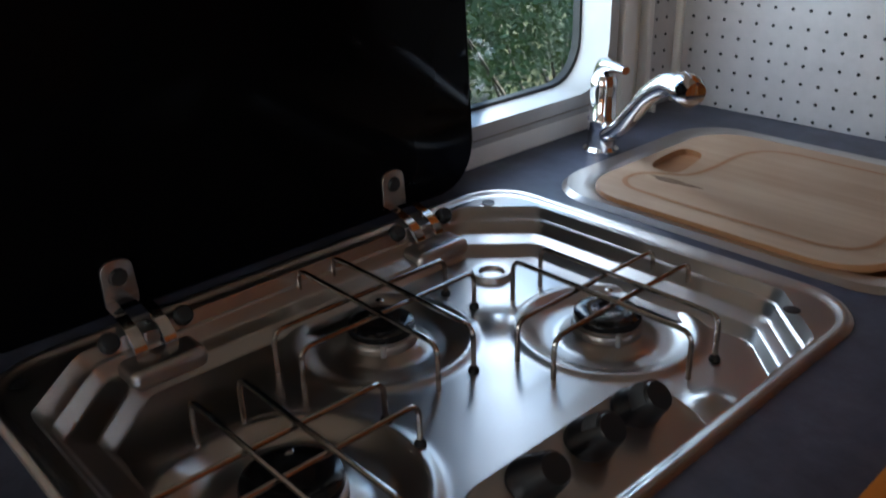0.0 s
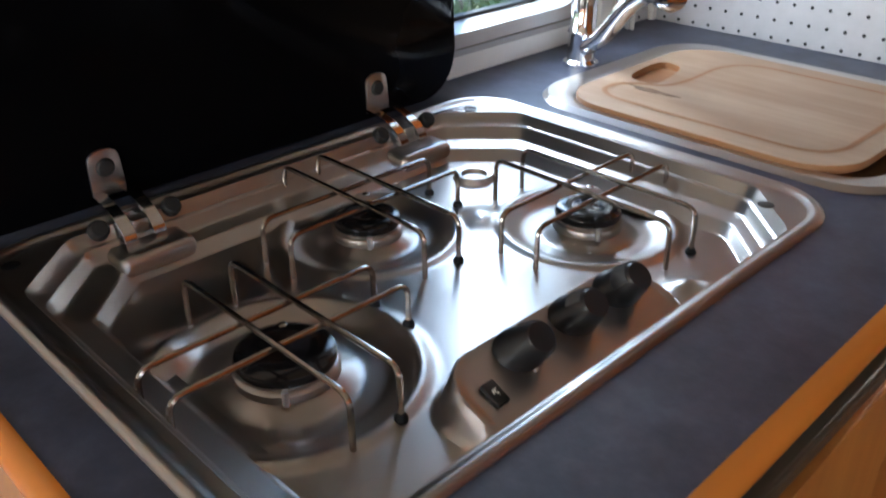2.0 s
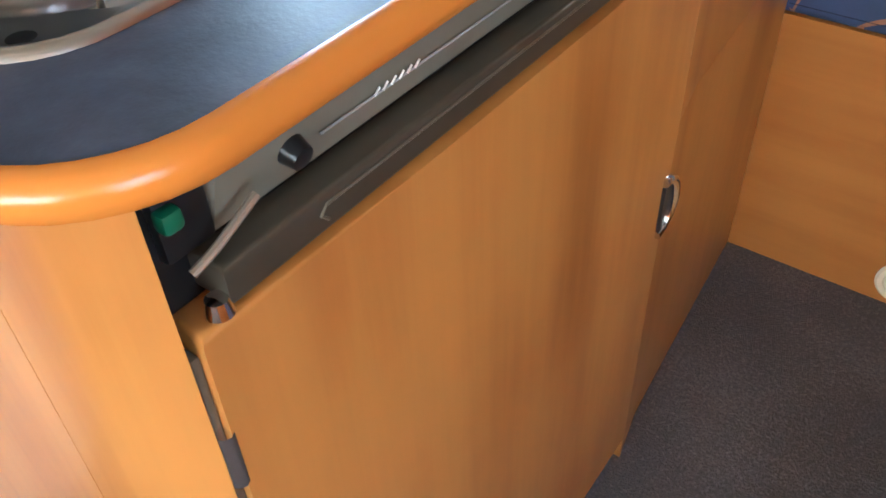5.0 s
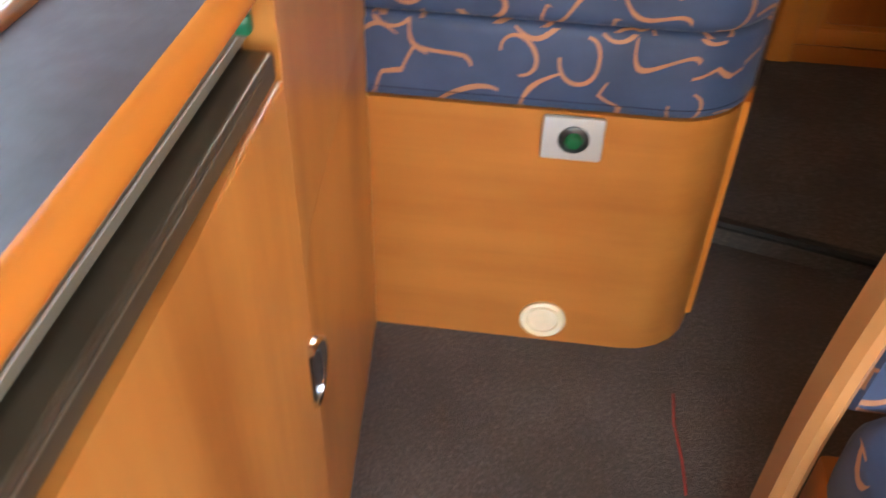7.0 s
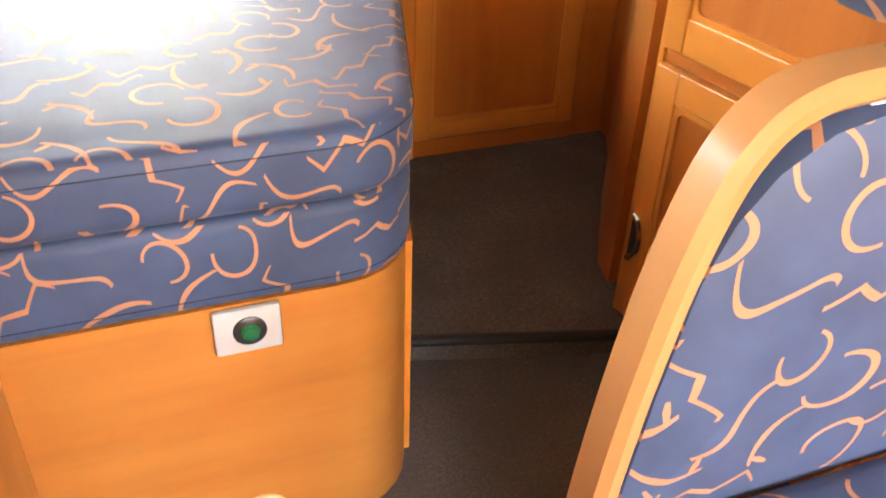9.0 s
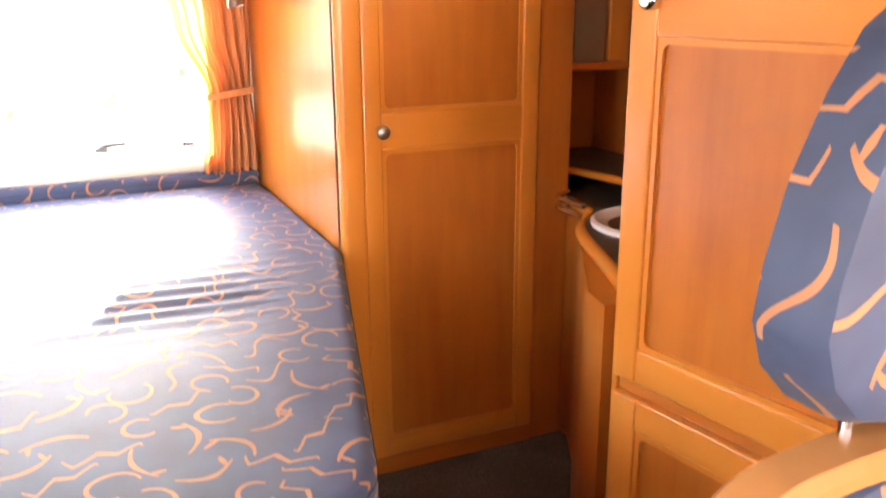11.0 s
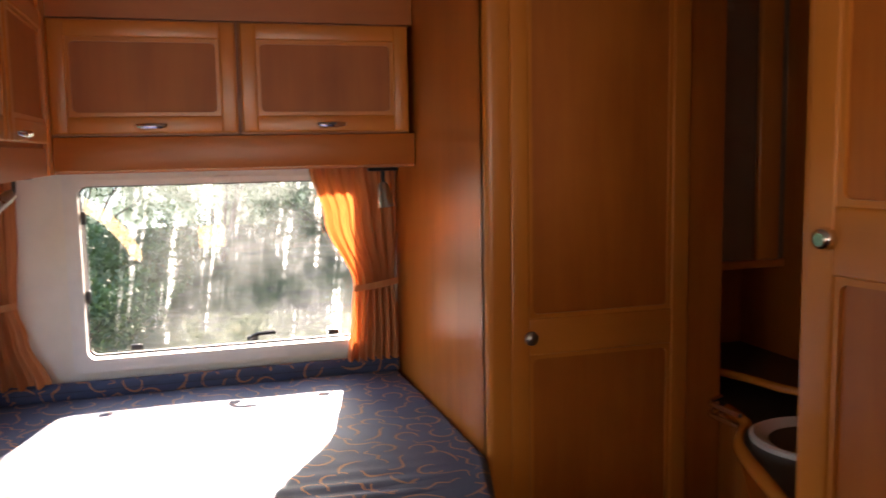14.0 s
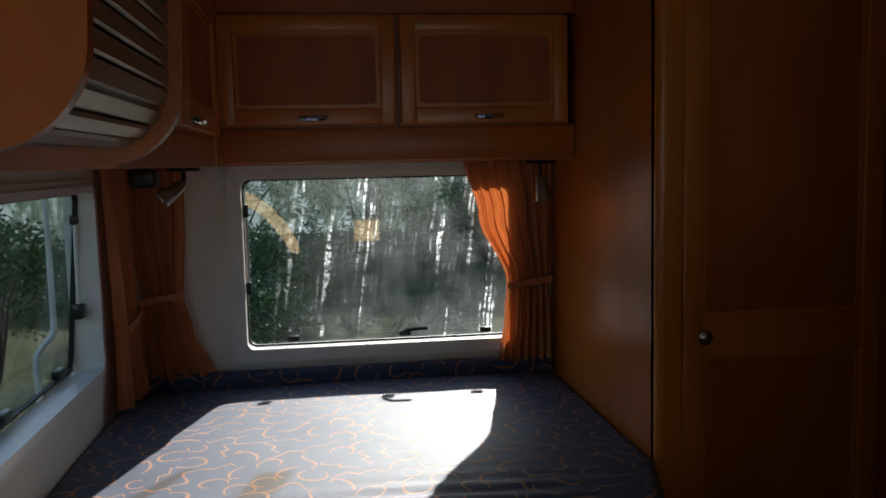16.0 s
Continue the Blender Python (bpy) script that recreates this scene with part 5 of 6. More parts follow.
# raised glass lid with its two hinges
lid = part("glass_lid", plate(bmesh.new(), rounded(0.095, 0.698, 0.9245, 1.385, 0.055, 8), lambda u, v, w: (0.008 - (v - 0.932) * 0.05 + w, u, v), 0.006, 0.0015), M_GLASSLID, hob, "raised black glass lid")
for y in (0.252, 0.570):
    o = [(y - 0.016, 0.932), (y + 0.016, 0.932), (y + 0.0150, 0.966)] + [(y + 0.0150 * math.cos(radians(a)), 0.966 + 0.009 * math.sin(radians(a))) for a in (30, 60, 90, 120, 150)] + [(y - 0.0150, 0.966)]
    h = part("hinge", plate(bmesh.new(), o, lambda u, v, w: (0.0145 - (v - 0.94) * 0.05 + w, u, v), 0.003, 0.001), M_SATIN, hob, "chromed lid hinge")
    part("hinge_screw", lathe(bmesh.new(), [(0.0, 0.004), (0.007, 0.003), (0.009, 0.0)], (0.0165, y, 0.958), 18, (1, 0, 0)), M_RUBBER, h)
    for dy in (-0.0135, 0.0135):
        arc = [(0.016 + 0.064 * math.sin(radians(a)) * 0.95, y + dy, 0.908 + 0.030 * math.cos(radians(a))) for a in range(0, 100, 11)]
        b = bmesh.new()
        L0, L1 = [], []
        for x, yy, z in arc:
            L0.append((b.verts.new((x, yy - 0.0055, z)), b.verts.new((x, yy + 0.0055, z))))
            L1.append((b.verts.new((x - 0.003, yy - 0.0055, z - 0.003)), b.verts.new((x - 0.003, yy + 0.0055, z - 0.003))))
        for i in range(len(arc) - 1):
            b.faces.new((L0[i][0], L0[i][1], L0[i + 1][1], L0[i + 1][0]))
            b.faces.new((L1[i][0], L1[i + 1][0], L1[i + 1][1], L1[i][1]))
            b.faces.new((L0[i][0], L0[i + 1][0], L1[i + 1][0], L1[i][0]))
            b.faces.new((L0[i][1], L1[i][1], L1[i + 1][1], L0[i + 1][1]))
        part("hinge_arm", b, M_CHROME, h)
    part("hinge_web", bx(0.040, 0.070, y - 0.008, y + 0.008, ZW - 0.010, ZW + 0.004, bevel=0.003), M_SATIN, h)
    part("hinge_foot", bx(0.058, 0.100, y - 0.036, y + 0.036, ZW - 0.034, ZW - 0.014, bevel=0.008, seg=4), M_STEEL, h, "pressed steel mount")
    for dy in (-0.034, 0.034):
        part("rubber_stop", lathe(bmesh.new(), [(0.0, 0.007), (0.007, 0.006), (0.009, 0.003), (0.009, -0.004)], (0.060, y + dy, ZW + 0.001), 18, (0.75, 0, 0.66)), M_RUBBER, h)

# ---- sink, chopping board and tap ----
sink = thing("sink", (0.29, 0.92, ZW), "stainless steel sink rim set in the worktop", "sink")
so = rounded(0.078, 0.520, 0.738, 1.100, 0.075, 8)
s1 = rounded(0.084, 0.514, 0.744, 1.094, 0.070, 8)
s2 = rounded(0.098, 0.500, 0.758, 1.080, 0.060, 8)
s3 = rounded(0.106, 0.492, 0.766, 1.072, 0.055, 8)
s4 = rounded(0.115, 0.483, 0.775, 1.063, 0.050, 8)
b = bmesh.new()
rr = [[b.verts.new((x, y, z)) for x, y in q] for q, z in ((so, ZW + 0.0005), (s1, ZW + 0.006), (s2, ZW + 0.004), (s3, ZW + 0.004), (s4, ZW - 0.001))]
for a, c in zip(rr, rr[1:]):
    for i in range(len(a)):
        j = (i + 1) % len(a)
        b.faces.new((a[i], a[j], c[j], c[i]))
part("rim", b, M_STEEL, sink)
b = bmesh.new()
bowl = [[b.verts.new((x, y, z)) for x, y in q] for q, z in ((s4, ZW - 0.001), (rounded(0.125, 0.473, 0.785, 1.053, 0.05, 8), ZW - 0.10))]
for i in range(len(s4)):
    j = (i + 1) % len(s4)
    b.faces.new((bowl[0][i], bowl[0][j], bowl[1][j], bowl[1][i]))
b.faces.new(bowl[1])
part("bowl", b, M_STEEL, sink)

board = thing("chopping_board", (0.29, 0.92, ZW + 0.004), "worn beech chopping board with juice groove over the sink", "chopping board")
BX0, BX1, BY0, BY1, BZ = 0.122, 0.466, 0.757, 1.062, 0.932
hole = []
for a in range(0, 360, 15):          # a D with soft corners, narrower at its far end
    cu, cv = math.cos(radians(a)), math.sin(radians(a))
    u, v = math.copysign(abs(cu) ** 0.6, cu), math.copysign(abs(cv) ** 0.6, cv)
    hole.append((0.159 - 0.006 * v + 0.0225 * u * (1 - 0.1 * v), 0.915 + 0.046 * v - 0.003 * u))
bo = rounded(BX0, BX1, BY0, BY1, 0.06, 5)
b = bmesh.new()
ov = [b.verts.new((x, y, BZ)) for x, y in bo]
hv = [b.verts.new((x, y, BZ)) for x, y in hole]
oe = [b.edges.new((ov[i], ov[(i + 1) % len(ov)])) for i in range(len(ov))]
he = [b.edges.new((hv[i], hv[(i + 1) % len(hv)])) for i in range(len(hv))]
bmesh.ops.triangle_fill(b, use_beauty=True, edges=oe + he)
part("face", b, M_BOARD, board, "scrubbed pale face with a finger hole", smooth=False)
b = bmesh.new()
for ringpts, top_in in ((bo, 0.0), (hole, 0.0)):
    up = [b.verts.new((x, y, BZ)) for x, y in ringpts]
    dn = [b.verts.new((x, y, BZ - 0.0085)) for x, y in ringpts]
    for i in range(len(up)):
        j = (i + 1) % len(up)
        b.faces.new((up[i], up[j], dn[j], dn[i]))
part("edge", b, M_BOARD_EDGE, board, "darker worn edge")
part("underside", prism(bmesh.new(), rounded(BX0 + 0.002, BX1 - 0.002, BY0 + 0.002, BY1 - 0.002, 0.058, 5), BZ - 0.0095, BZ - 0.008), M_BOARD_EDGE, board)
# groove: a shallow dark channel along the edge that swings round the hole
gp = [(0.205, 0.972), (0.207, 0.910), (0.200, 0.872), (0.168, 0.858), (0.150, 0.840), (0.150, 0.812), (0.172, 0.794)]
gp += [(x, 0.790) for x in (0.25, 0.33, 0.40)] + [(0.428, 0.800), (0.440, 0.825), (0.440, 0.90), (0.440, 0.99), (0.428, 1.020), (0.40, 1.030), (0.33, 1.030), (0.25, 1.030), (0.222, 1.020), (0.208, 0.995)]
gpb = bend([(x, y, BZ + 0.0006) for x, y in gp] + [(gp[0][0], gp[0][1], BZ + 0.0006)], 0.03)
b = bmesh.new()
w0, w1 = [], []
for i, p in enumerate(gpb):
    t = (gpb[min(i + 1, len(gpb) - 1)] - gpb[max(i - 1, 0)]).normalized()
    nrm = Vector((-t.y, t.x, 0))
    w0.append(b.verts.new(p + nrm * 0.0032))
    w1.append(b.verts.new(p - nrm * 0.0032))
for i in range(len(gpb) - 1):
    b.faces.new((w0[i], w0[i + 1], w1[i + 1], w1[i]))
part("juice_groove", b, M_BOARD_EDGE, board, "dark routed groove", smooth=False)

M_STAIN = plain("board_stain", (0.20, 0.125, 0.075), 0.6, 0, 0.4, 60)
part("stain", prism(bmesh.new(), [(0.200 + 0.030 * math.cos(radians(a)) * (1 + 0.25 * math.sin(5 * radians(a))), 0.846 + 0.006 * math.sin(radians(a)) * (1 + 0.3 * math.cos(3 * radians(a)))) for a in range(0, 360, 15)], BZ, BZ + 0.0004), M_STAIN, board, "dark water stain", smooth=False)
tap = thing("tap", (0.05, 0.902, ZW), "chromed single-lever kitchen tap", "tap")
part("base", lathe(bmesh.new(), [(0.024, 0.0), (0.024, 0.005), (0.0185, 0.009), (0.0175, 0.040), (0.0195, 0.043), (0.0195, 0.047), (0.0175, 0.050), (0.017, 0.088), (0.0175, 0.096), (0.014, 0.104), (0.0, 0.107)], (0.048, 0.902, ZW), 28), M_CHROME, tap)
b = bmesh.new()
sp = bend([(0.052, 0.900, ZW + 0.022), (0.100, 0.872, ZW + 0.050), (0.160, 0.842, ZW + 0.112), (0.200, 0.820, ZW + 0.135), (0.238, 0.800, ZW + 0.130)], 0.05, 5)
k = len(sp)
tube(b, sp, [0.0105 + 0.004 * (i / (k - 1)) for i in range(k)], 14)
part("spout", b, M_CHROME, tap, "slanting chromed spout")
part("spray_head", lathe(bmesh.new(), [(0.0, 0.028), (0.012, 0.026), (0.0165, 0.017), (0.0175, 0.0), (0.015, -0.006)], (0.222, 0.809, ZW + 0.134), 22, (0.86, -0.45, -0.05)), M_CHROME, tap)
lev = bend([(0.032, 0.914, ZW + 0.094), (0.038, 0.911, ZW + 0.112), (0.062, 0.893, ZW + 0.120), (0.105, 0.868, ZW + 0.123)], 0.02)
part("lever", tube(bmesh.new(), lev, [0.010] * (len(lev) - 5) + [0.009, 0.008, 0.007, 0.006, 0.005], 12), M_CHROME, tap)

# ---- tall cabinet beside the seat ----
CP = Vector((1.634, 1.496, 0.0))
CD = Vector((0.17, -0.985, 0.0)).normalized()
CN = Vector((-0.985, -0.17, 0.0)).normalized()


def to_tall(u, v, w):
    p = CP + CD * u + CN * w
    return (p.x, p.y, v)


def plan(u, w):
    p = CP + CD * u + CN * w
    return (p.x, p.y)


tall = thing("tall_cabinet", (1.75, 1.2, 0.0), "tall beech cabinet with a knobbed upper door and a lower door", "cabinet")
part("body", prism(bmesh.new(), [plan(-0.060, -0.002), plan(0.80, -0.002), (2.31, 0.62), (2.31, 1.62), (1.68, 1.60)], 0.0, ZC), M_WOOD_V, tall)
part("edge_strip", plate(bmesh.new(), [(-0.062, 0.0), (-0.048, 0.0), (-0.048, ZC), (-0.062, ZC)], to_tall, 0.012, 0.004), M_FRAME_V, tall)
d1 = framed_door("upper_door", tall, -0.046, 0.60, 0.650, 1.96, to_tall, M_FRAME_V, M_FRAME_Y, [(0.715, 1.236), (1.343, 1.91)], 0.050, 0.024, M_WOOD_V)
part("knob", lathe(bmesh.new(), [(0.0, 0.020), (0.010, 0.020), (0.015, 0.016), (0.018, 0.008), (0.018, 0.0)], to_tall(-0.006, 1.293, 0.024), 22, CN), M_CHROME, d1, "round satin metal push knob")
part("recess_strip", plate(bmesh.new(), [(-0.046, 0.622), (0.60, 0.622), (0.60, 0.648), (-0.046, 0.648)], to_tall, 0.006), M_WOOD_Y, tall)
d2 = framed_door("lower_door", tall, -0.046, 0.60, 0.075, 0.620, to_tall, M_FRAME_V, M_FRAME_Y, [(0.135, 0.560)], 0.055, 0.024, M_WOOD_V)
pts = [to_tall(-0.034 + 0.026 * math.sin(math.pi * i / 10), 0.264 - 0.05 * math.cos(math.pi * i / 10), 0.026) for i in range(11)]
hd = part("handle", tube(bmesh.new(), pts, 0.006, 8), M_CHROME, d2, "satin shell handle")
part("hollow", plate(bmesh.new(), [(-0.034 + 0.020 * math.sin(math.pi * i / 10), 0.264 - 0.042 * math.cos(math.pi * i / 10)) for i in range(11)], lambda u, v, w: to_tall(u, v, 0.0235 + w), 0.003), M_BLACK, hd)

# ---- washbasin niche ----
vanity = thing("washbasin_unit", (1.9, 2.0, 0.068), "beech corner vanity with a dark top", "vanity")
part("body", prism(bmesh.new(), [(1.645, 1.632), (1.662, 1.71), (1.738, 1.84), (1.815, 1.97), (1.88, 2.07), (1.94, 2.16), (1.999, 2.28), (2.002, 2.66), (2.31, 2.66), (2.31, 1.632)], 0.06, 0.742), M_WOOD_V, vanity)
edge_line = [(1.70, 1.634), (1.745, 1.74), (1.790, 1.86), (1.824, 1.96), (1.858, 2.035), (1.905, 2.095), (1.965, 2.14), (2.0, 2.28)]
part("counter", prism(bmesh.new(), edge_line + [(2.002, 2.66), (2.31, 2.66), (2.31, 1.632)], 0.744, 0.772), M_DARKTOP, vanity, "dark vanity top")
part("counter_edge", tube(bmesh.new(), bend([(x, y, 0.757) for x, y in edge_line], 0.05), 0.017, 10), M_NOSING, vanity, "orange beech edge")
BC = (2.02, 1.97, 0.772)
part("basin", lathe(bmesh.new(), [(0.150, 0.0), (0.151, 0.010), (0.142, 0.014), (0.128, 0.008), (0.105, -0.002), (0.0, -0.004)], BC, 40), M_CERAMIC, vanity, "round white washbasin")
solo("wall_niche", bx(1.894, 2.318, 2.66, 2.68, 0.064, ZC), M_WOOD_V, "beech back of the washbasin niche", kind="structure", smooth=False)
solo("wall_niche_side", bx(2.306, 2.318, 1.63, 2.66, 0.064, ZC), M_WOOD_V, "beech side of the washbasin niche", kind="structure", smooth=False)
shelf = thing("niche_shelf", (2.1, 2.53, 0.80), "small dark shelf with orange beech edge in the niche", "shelf")
sl = [(2.000, 2.452), (2.055, 2.400), (2.085, 2.300), (2.100, 2.200), (2.150, 2.120), (2.304, 2.060)]
part("board", prism(bmesh.new(), sl + [(2.304, 2.658), (2.000, 2.658)], 0.815, 0.833), M_DARKTOP, shelf)
part("edge", tube(bmesh.new(), bend([(x, y, 0.824) for x, y in sl], 0.05), 0.011, 10), M_NOSING, shelf, "orange beech edge")
rail = thing("towel_rail", (1.95, 2.29, 0.78), "short double metal towel rail", "towel rail")
for dz in (0.0, 0.028):
    part("bar", tube(bmesh.new(), bend([(1.985, 2.294, 0.790 - dz), (1.925, 2.262, 0.790 - dz), (1.940, 2.150, 0.786 - dz)], 0.02), 0.007, 10), M_CHROME, rail)
upper_cab = thing("niche_cabinet", (2.04, 2.45, 1.14), "taupe wall cabinet over the washbasin with beech strips", "cabinet")
part("body", bx(2.000, 2.304, 2.48, 2.658, 1.112, ZC), M_MIRROR, upper_cab)
part("bottom_rail", bx(2.000, 2.304, 2.462, 2.658, 1.090, 1.112, bevel=0.004), M_FRAME_X, upper_cab)
for x0, x1 in ((2.001, 2.098), (2.102, 2.204), (2.284, 2.304)):
    part("front", bx(x0, x1, 2.470, 2.480, 1.114, ZC, bevel=0.002), M_MIRROR, upper_cab)
part("upright", bx(2.208, 2.280, 2.456, 2.480, 1.112, ZC, bevel=0.008, seg=3), M_FRAME_V, upper_cab)

# ---- seat with curved wooden cheek ----
seat = thing("dinette_seat", (1.4, 0.65, 0.0), "blue upholstered seat with curved beech frame and headrest", "seat")
curve = [(1.114, 0.0), (1.116, 0.18), (1.119, 0.32), (1.127, 0.44), (1.142, 0.58), (1.164, 0.72), (1.184, 0.800), (1.202, 0.848), (1.230, 0.884), (1.272, 0.902), (1.34, 0.908), (1.45, 0.910), (1.62, 0.910), (1.78, 0.910)]
curve3 = bend([(x, 0.85, z) for x, z in curve], 0.06, 4)


def strap(pts, wide, deep, bevel):
    """A wooden strip of rectangular section along a curve in an upright plane."""
    b = bmesh.new()
    rings = []
    for i, p in enumerate(pts):
        t = (pts[min(i + 1, len(pts) - 1)] - pts[max(i - 1, 0)]).normalized()
        nrm = Vector((t.z, 0, -t.x))
        e = bevel
        prof = [(-wide / 2 + e, -deep / 2), (wide / 2 - e, -deep / 2), (wide / 2, -deep / 2 + e), (wide / 2, deep / 2 - e), (wide / 2 - e, deep / 2), (-wide / 2 + e, deep / 2), (-wide / 2, deep / 2 - e), (-wide / 2, -deep / 2 + e)]
        rings.append([b.verts.new(p + nrm * q + Vector((0, w, 0))) for q, w in prof])
    for r0, r1 in zip(rings, rings[1:]):
        for i in range(8):
            j = (i + 1) % 8
            b.faces.new((r0[i], r0[j], r1[j], r1[i]))
    b.faces.new(rings[0][::-1])
    b.faces.new(rings[-1])
    return b


part("cheek", strap(curve3, 0.032, 0.062, 0.010), wood("beech_bent", (0.38, 0.18, 0.065), "z", 0.3, 0.16), seat, "bent beech frame")


def pad(outline, y_front, y_back, puff, fabric_slip, domed=0.012, lean=0.0, pivot=0.4):
    """A padded panel over an outline in x and z, rounded towards the front."""
    b = bmesh.new()
    cx = sum(p[0] for p in outline) / len(outline)
    cz = sum(p[1] for p in outline) / len(outline)
    rows = []
    for k, (sc, yy) in enumerate(((1.0, y_back), (1.0, y_front + puff), (0.985, y_front + puff * 0.45), (0.955, y_front + puff * 0.12), (0.90, y_front), (0.6, y_front - domed * 0.7), (0.3, y_front - domed), (0.05, y_front - domed))):
        rows.append([b.verts.new((cx + (x - cx) * sc, yy + lean * ((cz + (z - cz) * sc) - pivot), cz + (z - cz) * sc)) for x, z in outline])
    n = len(outline)
    for r0, r1 in zip(rows, rows[1:]):
        for i in range(n):
            j = (i + 1) % n
            b.faces.new((r0[i], r0[j], r1[j], r1[i]))
    b.faces.new(rows[0])
    b.faces.new(rows[-1][::-1])
    return cloth_coords(b, 0.0, fabric_slip)


inner = [(1.150, 0.44), (1.166, 0.58), (1.188, 0.72), (1.212, 0.785), (1.247, 0.832), (1.298, 0.866), (1.386, 0.886), (1.45, 0.888), (1.78, 0.888), (1.78, 0.36), (1.145, 0.36)]
dense = []
for p, q in zip(inner, inner[1:] + inner[:1]):
    for i in range(6):
        dense.append((p[0] + (q[0] - p[0]) * i / 6, p[1] + (q[1] - p[1]) * i / 6))
bk = part("backrest", pad(dense, 0.835, 0.880, 0.035, (0.02, 0.03), 0.018), M_FABRIC_SEAT, seat, "blue padded backrest with orange squiggles")
part("seat_box", bx(1.15, 1.75, 0.36, 0.86, 0.0, 0.27, bevel=0.008), M_WOOD_X, seat)
b = bmesh.new()
so = rounded(1.135, 1.76, 0.30, 0.835, 0.06, 5)
prism(b, so, 0.272, 0.395)
b.normal_update()
es = {e for f in b.faces if abs(f.normal.z) > 0.9 for e in f.edges}
bmesh.ops.bevel(b, geom=list(es), offset=0.035, segments=4, affect="EDGES", profile=0.6)
cloth_coords(b, 0.3, (0.4, 0.2))
part("seat_cushion", b, M_FABRIC_SEAT, seat, "blue seat cushion with orange squiggles")
hr = [(1.36, 0.932), (1.29, 0.948), (1.255, 0.985), (1.240, 1.03), (1.246, 1.08), (1.266, 1.155), (1.298, 1.225), (1.330, 1.275), (1.375, 1.305), (1.46, 1.315), (1.54, 1.305), (1.585, 1.27), (1.62, 1.20), (1.655, 1.08), (1.665, 1.03), (1.65, 0.985), (1.61, 0.948), (1.54, 0.932)]
hr = [(x + 0.041, z) for x, z in hr]
dense = []
for p, q in zip(hr, hr[1:] + hr[:1]):
    for i in range(4):
        dense.append((p[0] + (q[0] - p[0]) * i / 4, p[1] + (q[1] - p[1]) * i / 4))
head = part("headrest", pad(dense, 0.832, 0.91, 0.03, (0.33, 0.52), 0.012), M_FABRIC_SEAT, seat, "blue padded headrest")
part("seam", tube(bmesh.new(), [(1.446, 0.8215, 0.955), (1.452, 0.8195, 1.05), (1.466, 0.8195, 1.15), (1.484, 0.8215, 1.26)], 0.0008, 6), M_RUBBER, head)
for x in (1.352, 1.600):
    part("post", tube(bmesh.new(), [(x, 0.858, 0.85), (x + 0.004, 0.862, 0.97)], 0.0065, 12), M_CHROME, head, "chromed headrest post")
    part("sleeve", bx(x - 0.022, x + 0.022, 0.840, 0.878, 0.880, 0.890, bevel=0.003), M_PLASTIC, head)

# ---- curtains ----


def curtain(rows, base, along, out, folds, seed, label):
    """A gathered curtain: rows of (z, from, to, depth of the folds) along a wall."""
    c = thing("curtain", base, label, "curtain", "orange window curtains")
    rnd = random.Random(seed)
    ph = [rnd.uniform(-0.5, 0.5) for _ in range(40)]
    A, O = Vector(along), Vector(out)
    b = bmesh.new()
    NU, NV = 90, 60
    zs = [r[0] for r in rows]
    g = []
    for j in range(NV + 1):
        z = zs[0] + (zs[-1] - zs[0]) * j / NV
        for r0, r1 in zip(rows, rows[1:]):
            if r0[0] >= z >= r1[0] - 1e-9:
                t = (r0[0] - z) / max(1e-9, r0[0] - r1[0])
                t = t * t * (3 - 2 * t)
                a0, a1, dp = (r0[k] + (r1[k] - r0[k]) * t for k in (1, 2, 3))
                break
        line = []
        for i in range(NU + 1):
            u = i / NU
            w = math.sin(2 * math.pi * folds * u + ph[0] * 3 + 0.8 * math.sin(3.1 * u + ph[1] * 4)) + 0.45 * math.sin(2 * math.pi * folds * 1.9 * u + ph[2] * 5 + 1.5 * (z - 1))
            line.append(b.verts.new(Vector((0, 0, z)) + A * (a0 + (a1 - a0) * u) + O * (0.5 + 0.5 * w / 1.45) * dp + Vector(base) * 0 + off(along, base, out)))
        g.append(line)
    for j in range(NV):
        for i in range(NU):
            b.faces.new((g[j][i], g[j][i + 1], g[j + 1][i + 1], g[j + 1][i]))
    part("cloth", b, M_CURTAIN, c)
    tie = rows[2]
    z, a0, a1, dp = tie
    b = bmesh.new()
    q = off(along, base, out)
    loop = [Vector((0, 0, z + 0.020 * (i / 12 - 0.5))) + A * (a0 - 0.004 + (a1 - a0 + 0.008) * i / 12) + O * (dp + 0.006 + 0.006 * math.sin(math.pi * i / 12)) + q for i in range(13)]
    lo = [b.verts.new(p - Vector((0, 0, 0.010))) for p in loop]
    hi = [b.verts.new(p + Vector((0, 0, 0.010))) for p in loop]
    lo2 = [b.verts.new(p - Vector((0, 0, 0.010)) - O * 0.004) for p in loop]
    hi2 = [b.verts.new(p + Vector((0, 0, 0.010)) - O * 0.004) for p in loop]
    for i in range(12):
        b.faces.new((lo[i], lo[i + 1], hi[i + 1], hi[i]))
        b.faces.new((lo2[i], hi2[i], hi2[i + 1], lo2[i + 1]))
        b.faces.new((hi[i], hi[i + 1], hi2[i + 1], hi2[i]))
        b.faces.new((lo[i], lo2[i], lo2[i + 1], lo[i + 1]))
    part("tieback", b, M_CURTAIN, c)
    return c


def off(along, base, out):
    """Where the curtain's wall lies."""
    b = Vector(base)
    return Vector((0.0 if along[0] else b.x, 0.0 if along[1] else b.y, 0.0))


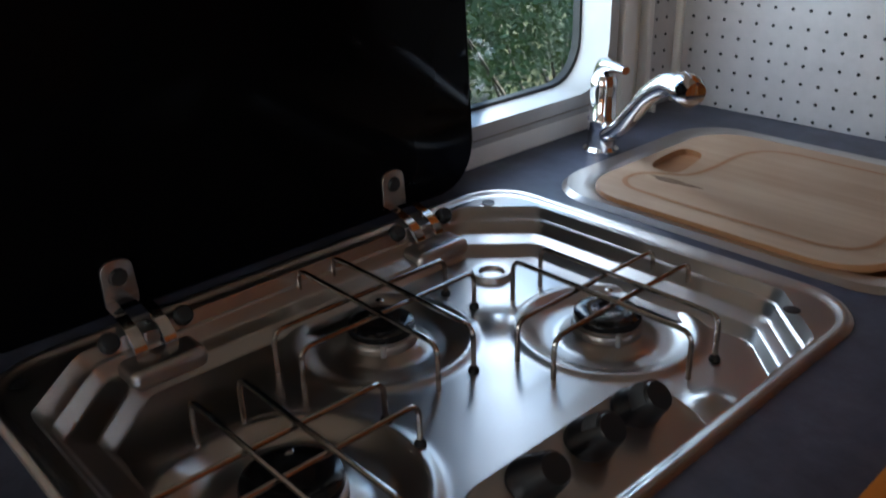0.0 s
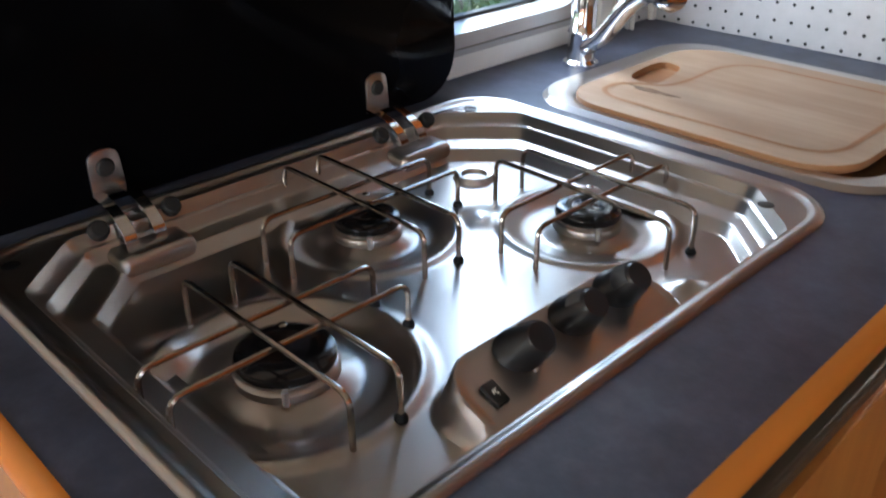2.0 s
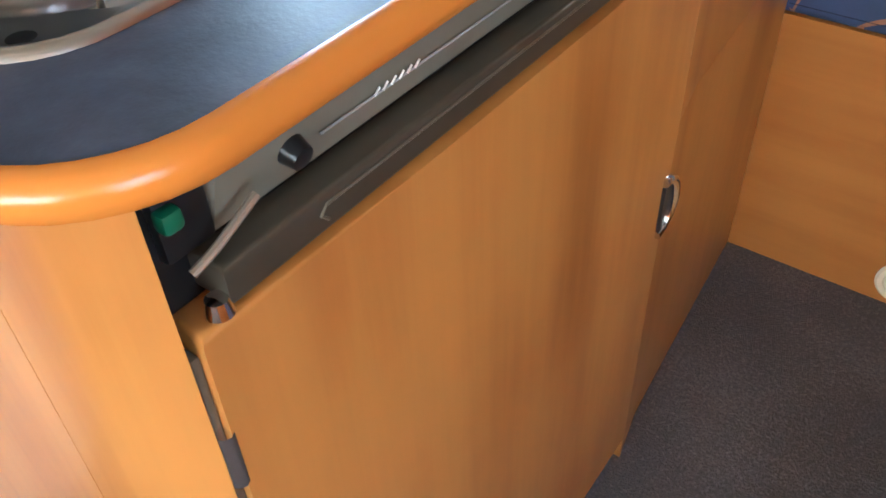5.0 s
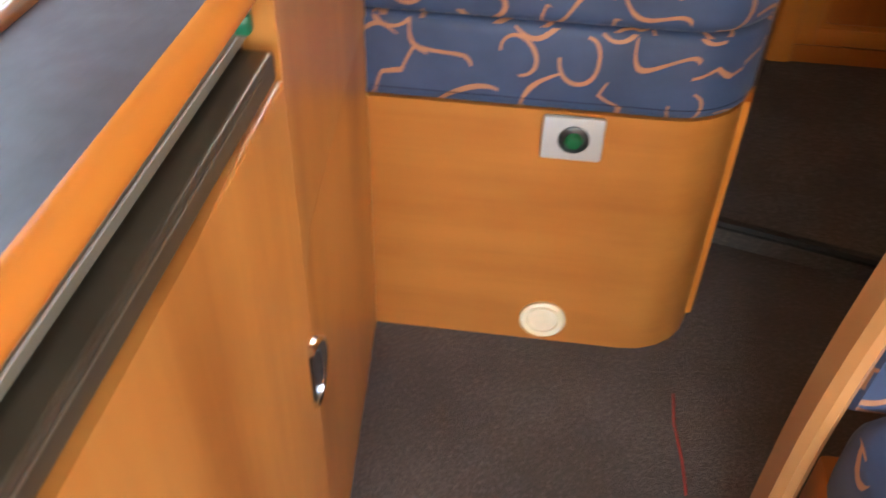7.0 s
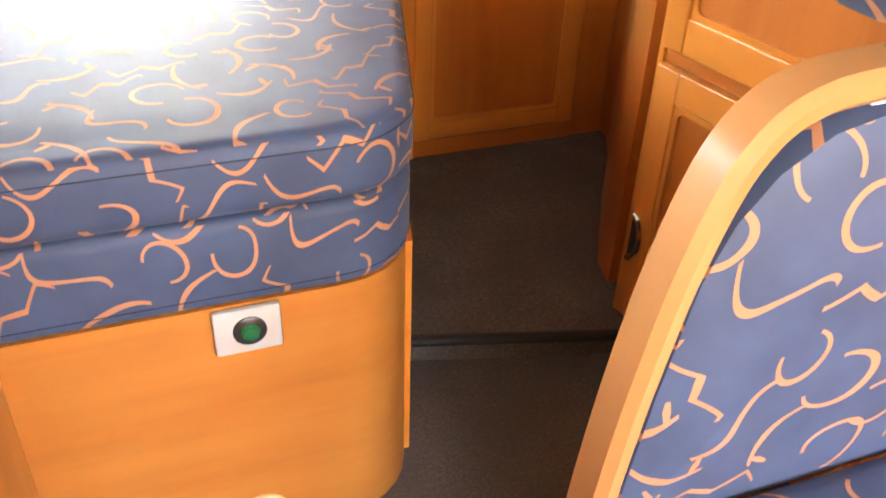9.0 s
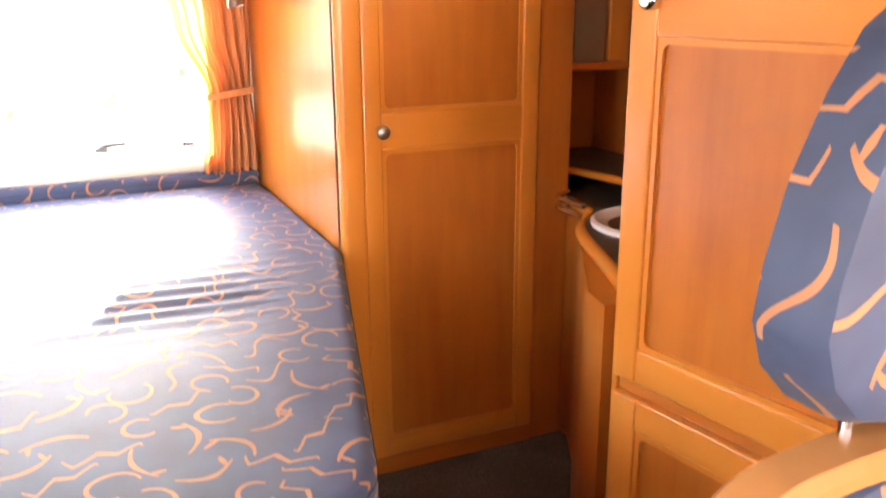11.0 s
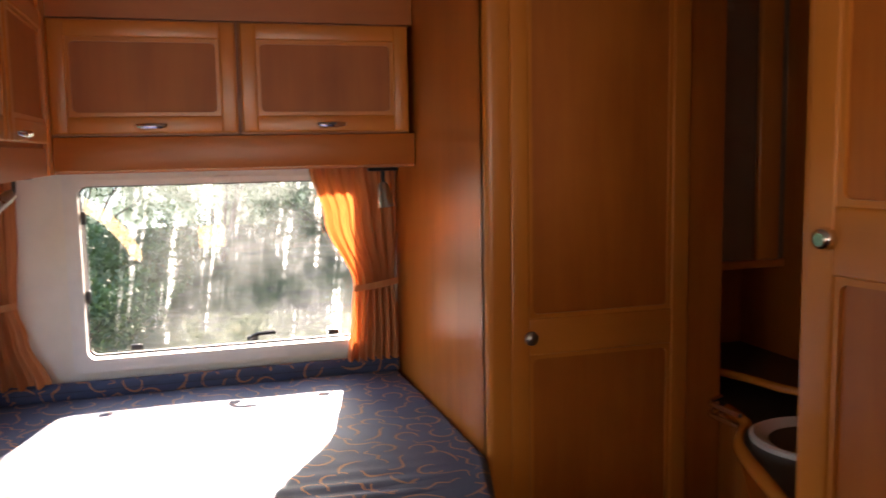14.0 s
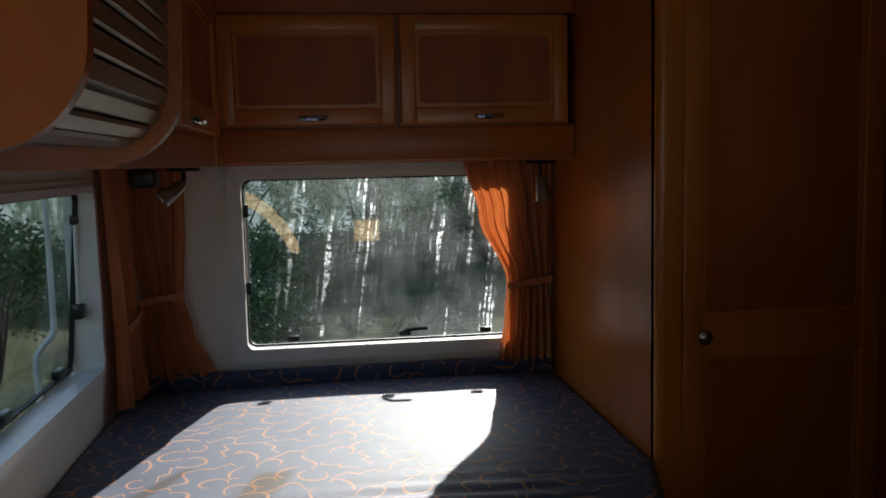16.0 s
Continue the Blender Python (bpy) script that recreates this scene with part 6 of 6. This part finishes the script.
curtain([(1.390, 1.068, 1.345, 0.022), (1.22, 1.112, 1.345, 0.030), (1.006, 1.198, 1.335, 0.040), (0.91, 1.190, 1.342, 0.040), (0.756, 1.172, 1.346, 0.046)], (1.20, 3.165, 0.782), (1, 0, 0), (0, -1, 0), 7, 3, "gathered orange curtain glowing at the rear window")
curtain([(1.390, 0.050, 0.222, 0.024), (1.22, 0.052, 0.218, 0.034), (1.000, 0.085, 0.205, 0.046), (0.90, 0.075, 0.228, 0.046), (0.758, 0.060, 0.285, 0.056)], (0.15, 3.175, 0.785), (1, 0, 0), (0, -1, 0), 5, 5, "gathered orange curtain in the rear corner")
curtain([(1.390, 2.862, 3.11, 0.026), (1.22, 2.875, 3.10, 0.036), (0.965, 2.905, 3.05, 0.048), (0.88, 2.905, 3.08, 0.048), (0.735, 2.880, 3.12, 0.060)], (WB + 0.02, 2.97, 0.760), (0, 1, 0), (1, 0, 0), 5, 7, "gathered orange curtain beside the side window")

# ---- reading lamps and small fittings ----


def reading_lamp(x, y, z, aim, label):
    k = thing("reading_lamp", (x, y, z), label, "lamp", "reading lamps")
    part("mount", bx(x - 0.045, x + 0.045, y - 0.016, y + 0.016, z - 0.010, z, bevel=0.005), M_BLACK, k)
    part("stem", tube(bmesh.new(), bend([(x, y, z - 0.008), (x, y - 0.004, z - 0.040), Vector((x, y, z - 0.052)) + Vector(aim) * 0.01], 0.01), 0.006, 10), M_BLACK, k)
    s = part("shade", lathe(bmesh.new(), [(0.0, 0.0), (0.012, 0.002), (0.017, 0.018), (0.021, 0.055), (0.024, 0.075), (0.0225, 0.075), (0.019, 0.055)], Vector((x, y, z - 0.042)), 22, aim), M_SATIN, k, "small grey metal cone shade")
    part("bulb", lathe(bmesh.new(), [(0.0, 0.074), (0.013, 0.071), (0.018, 0.062), (0.0, 0.058)], Vector((x, y, z - 0.042)), 18, aim), M_CERAMIC, s)
    return k


reading_lamp(1.250, 2.915, 1.386, (0.10, -0.12, -1.0), "small grey reading lamp under the rear locker")
reading_lamp(0.262, 2.915, 1.386, (-0.72, -0.25, -0.55), "small grey reading lamp turned to the corner")
solo("speaker", bx(0.120, 0.190, 2.90, 2.97, 1.334, 1.386, bevel=0.010, seg=3), M_BLACK, "small black speaker under the locker", "speaker")

# thin red tube added in place of a red scuff on the carpet
solo("thread", tube(bmesh.new(), [(1.048, 1.165, 0.002), (1.044, 1.10, 0.003), (1.052, 1.03, 0.002), (1.053, 0.965, 0.002)], 0.0022, 6), plain("red_scuff", (0.35, 0.03, 0.02), 0.8), "thin red scuff mark on the carpet", "thread")
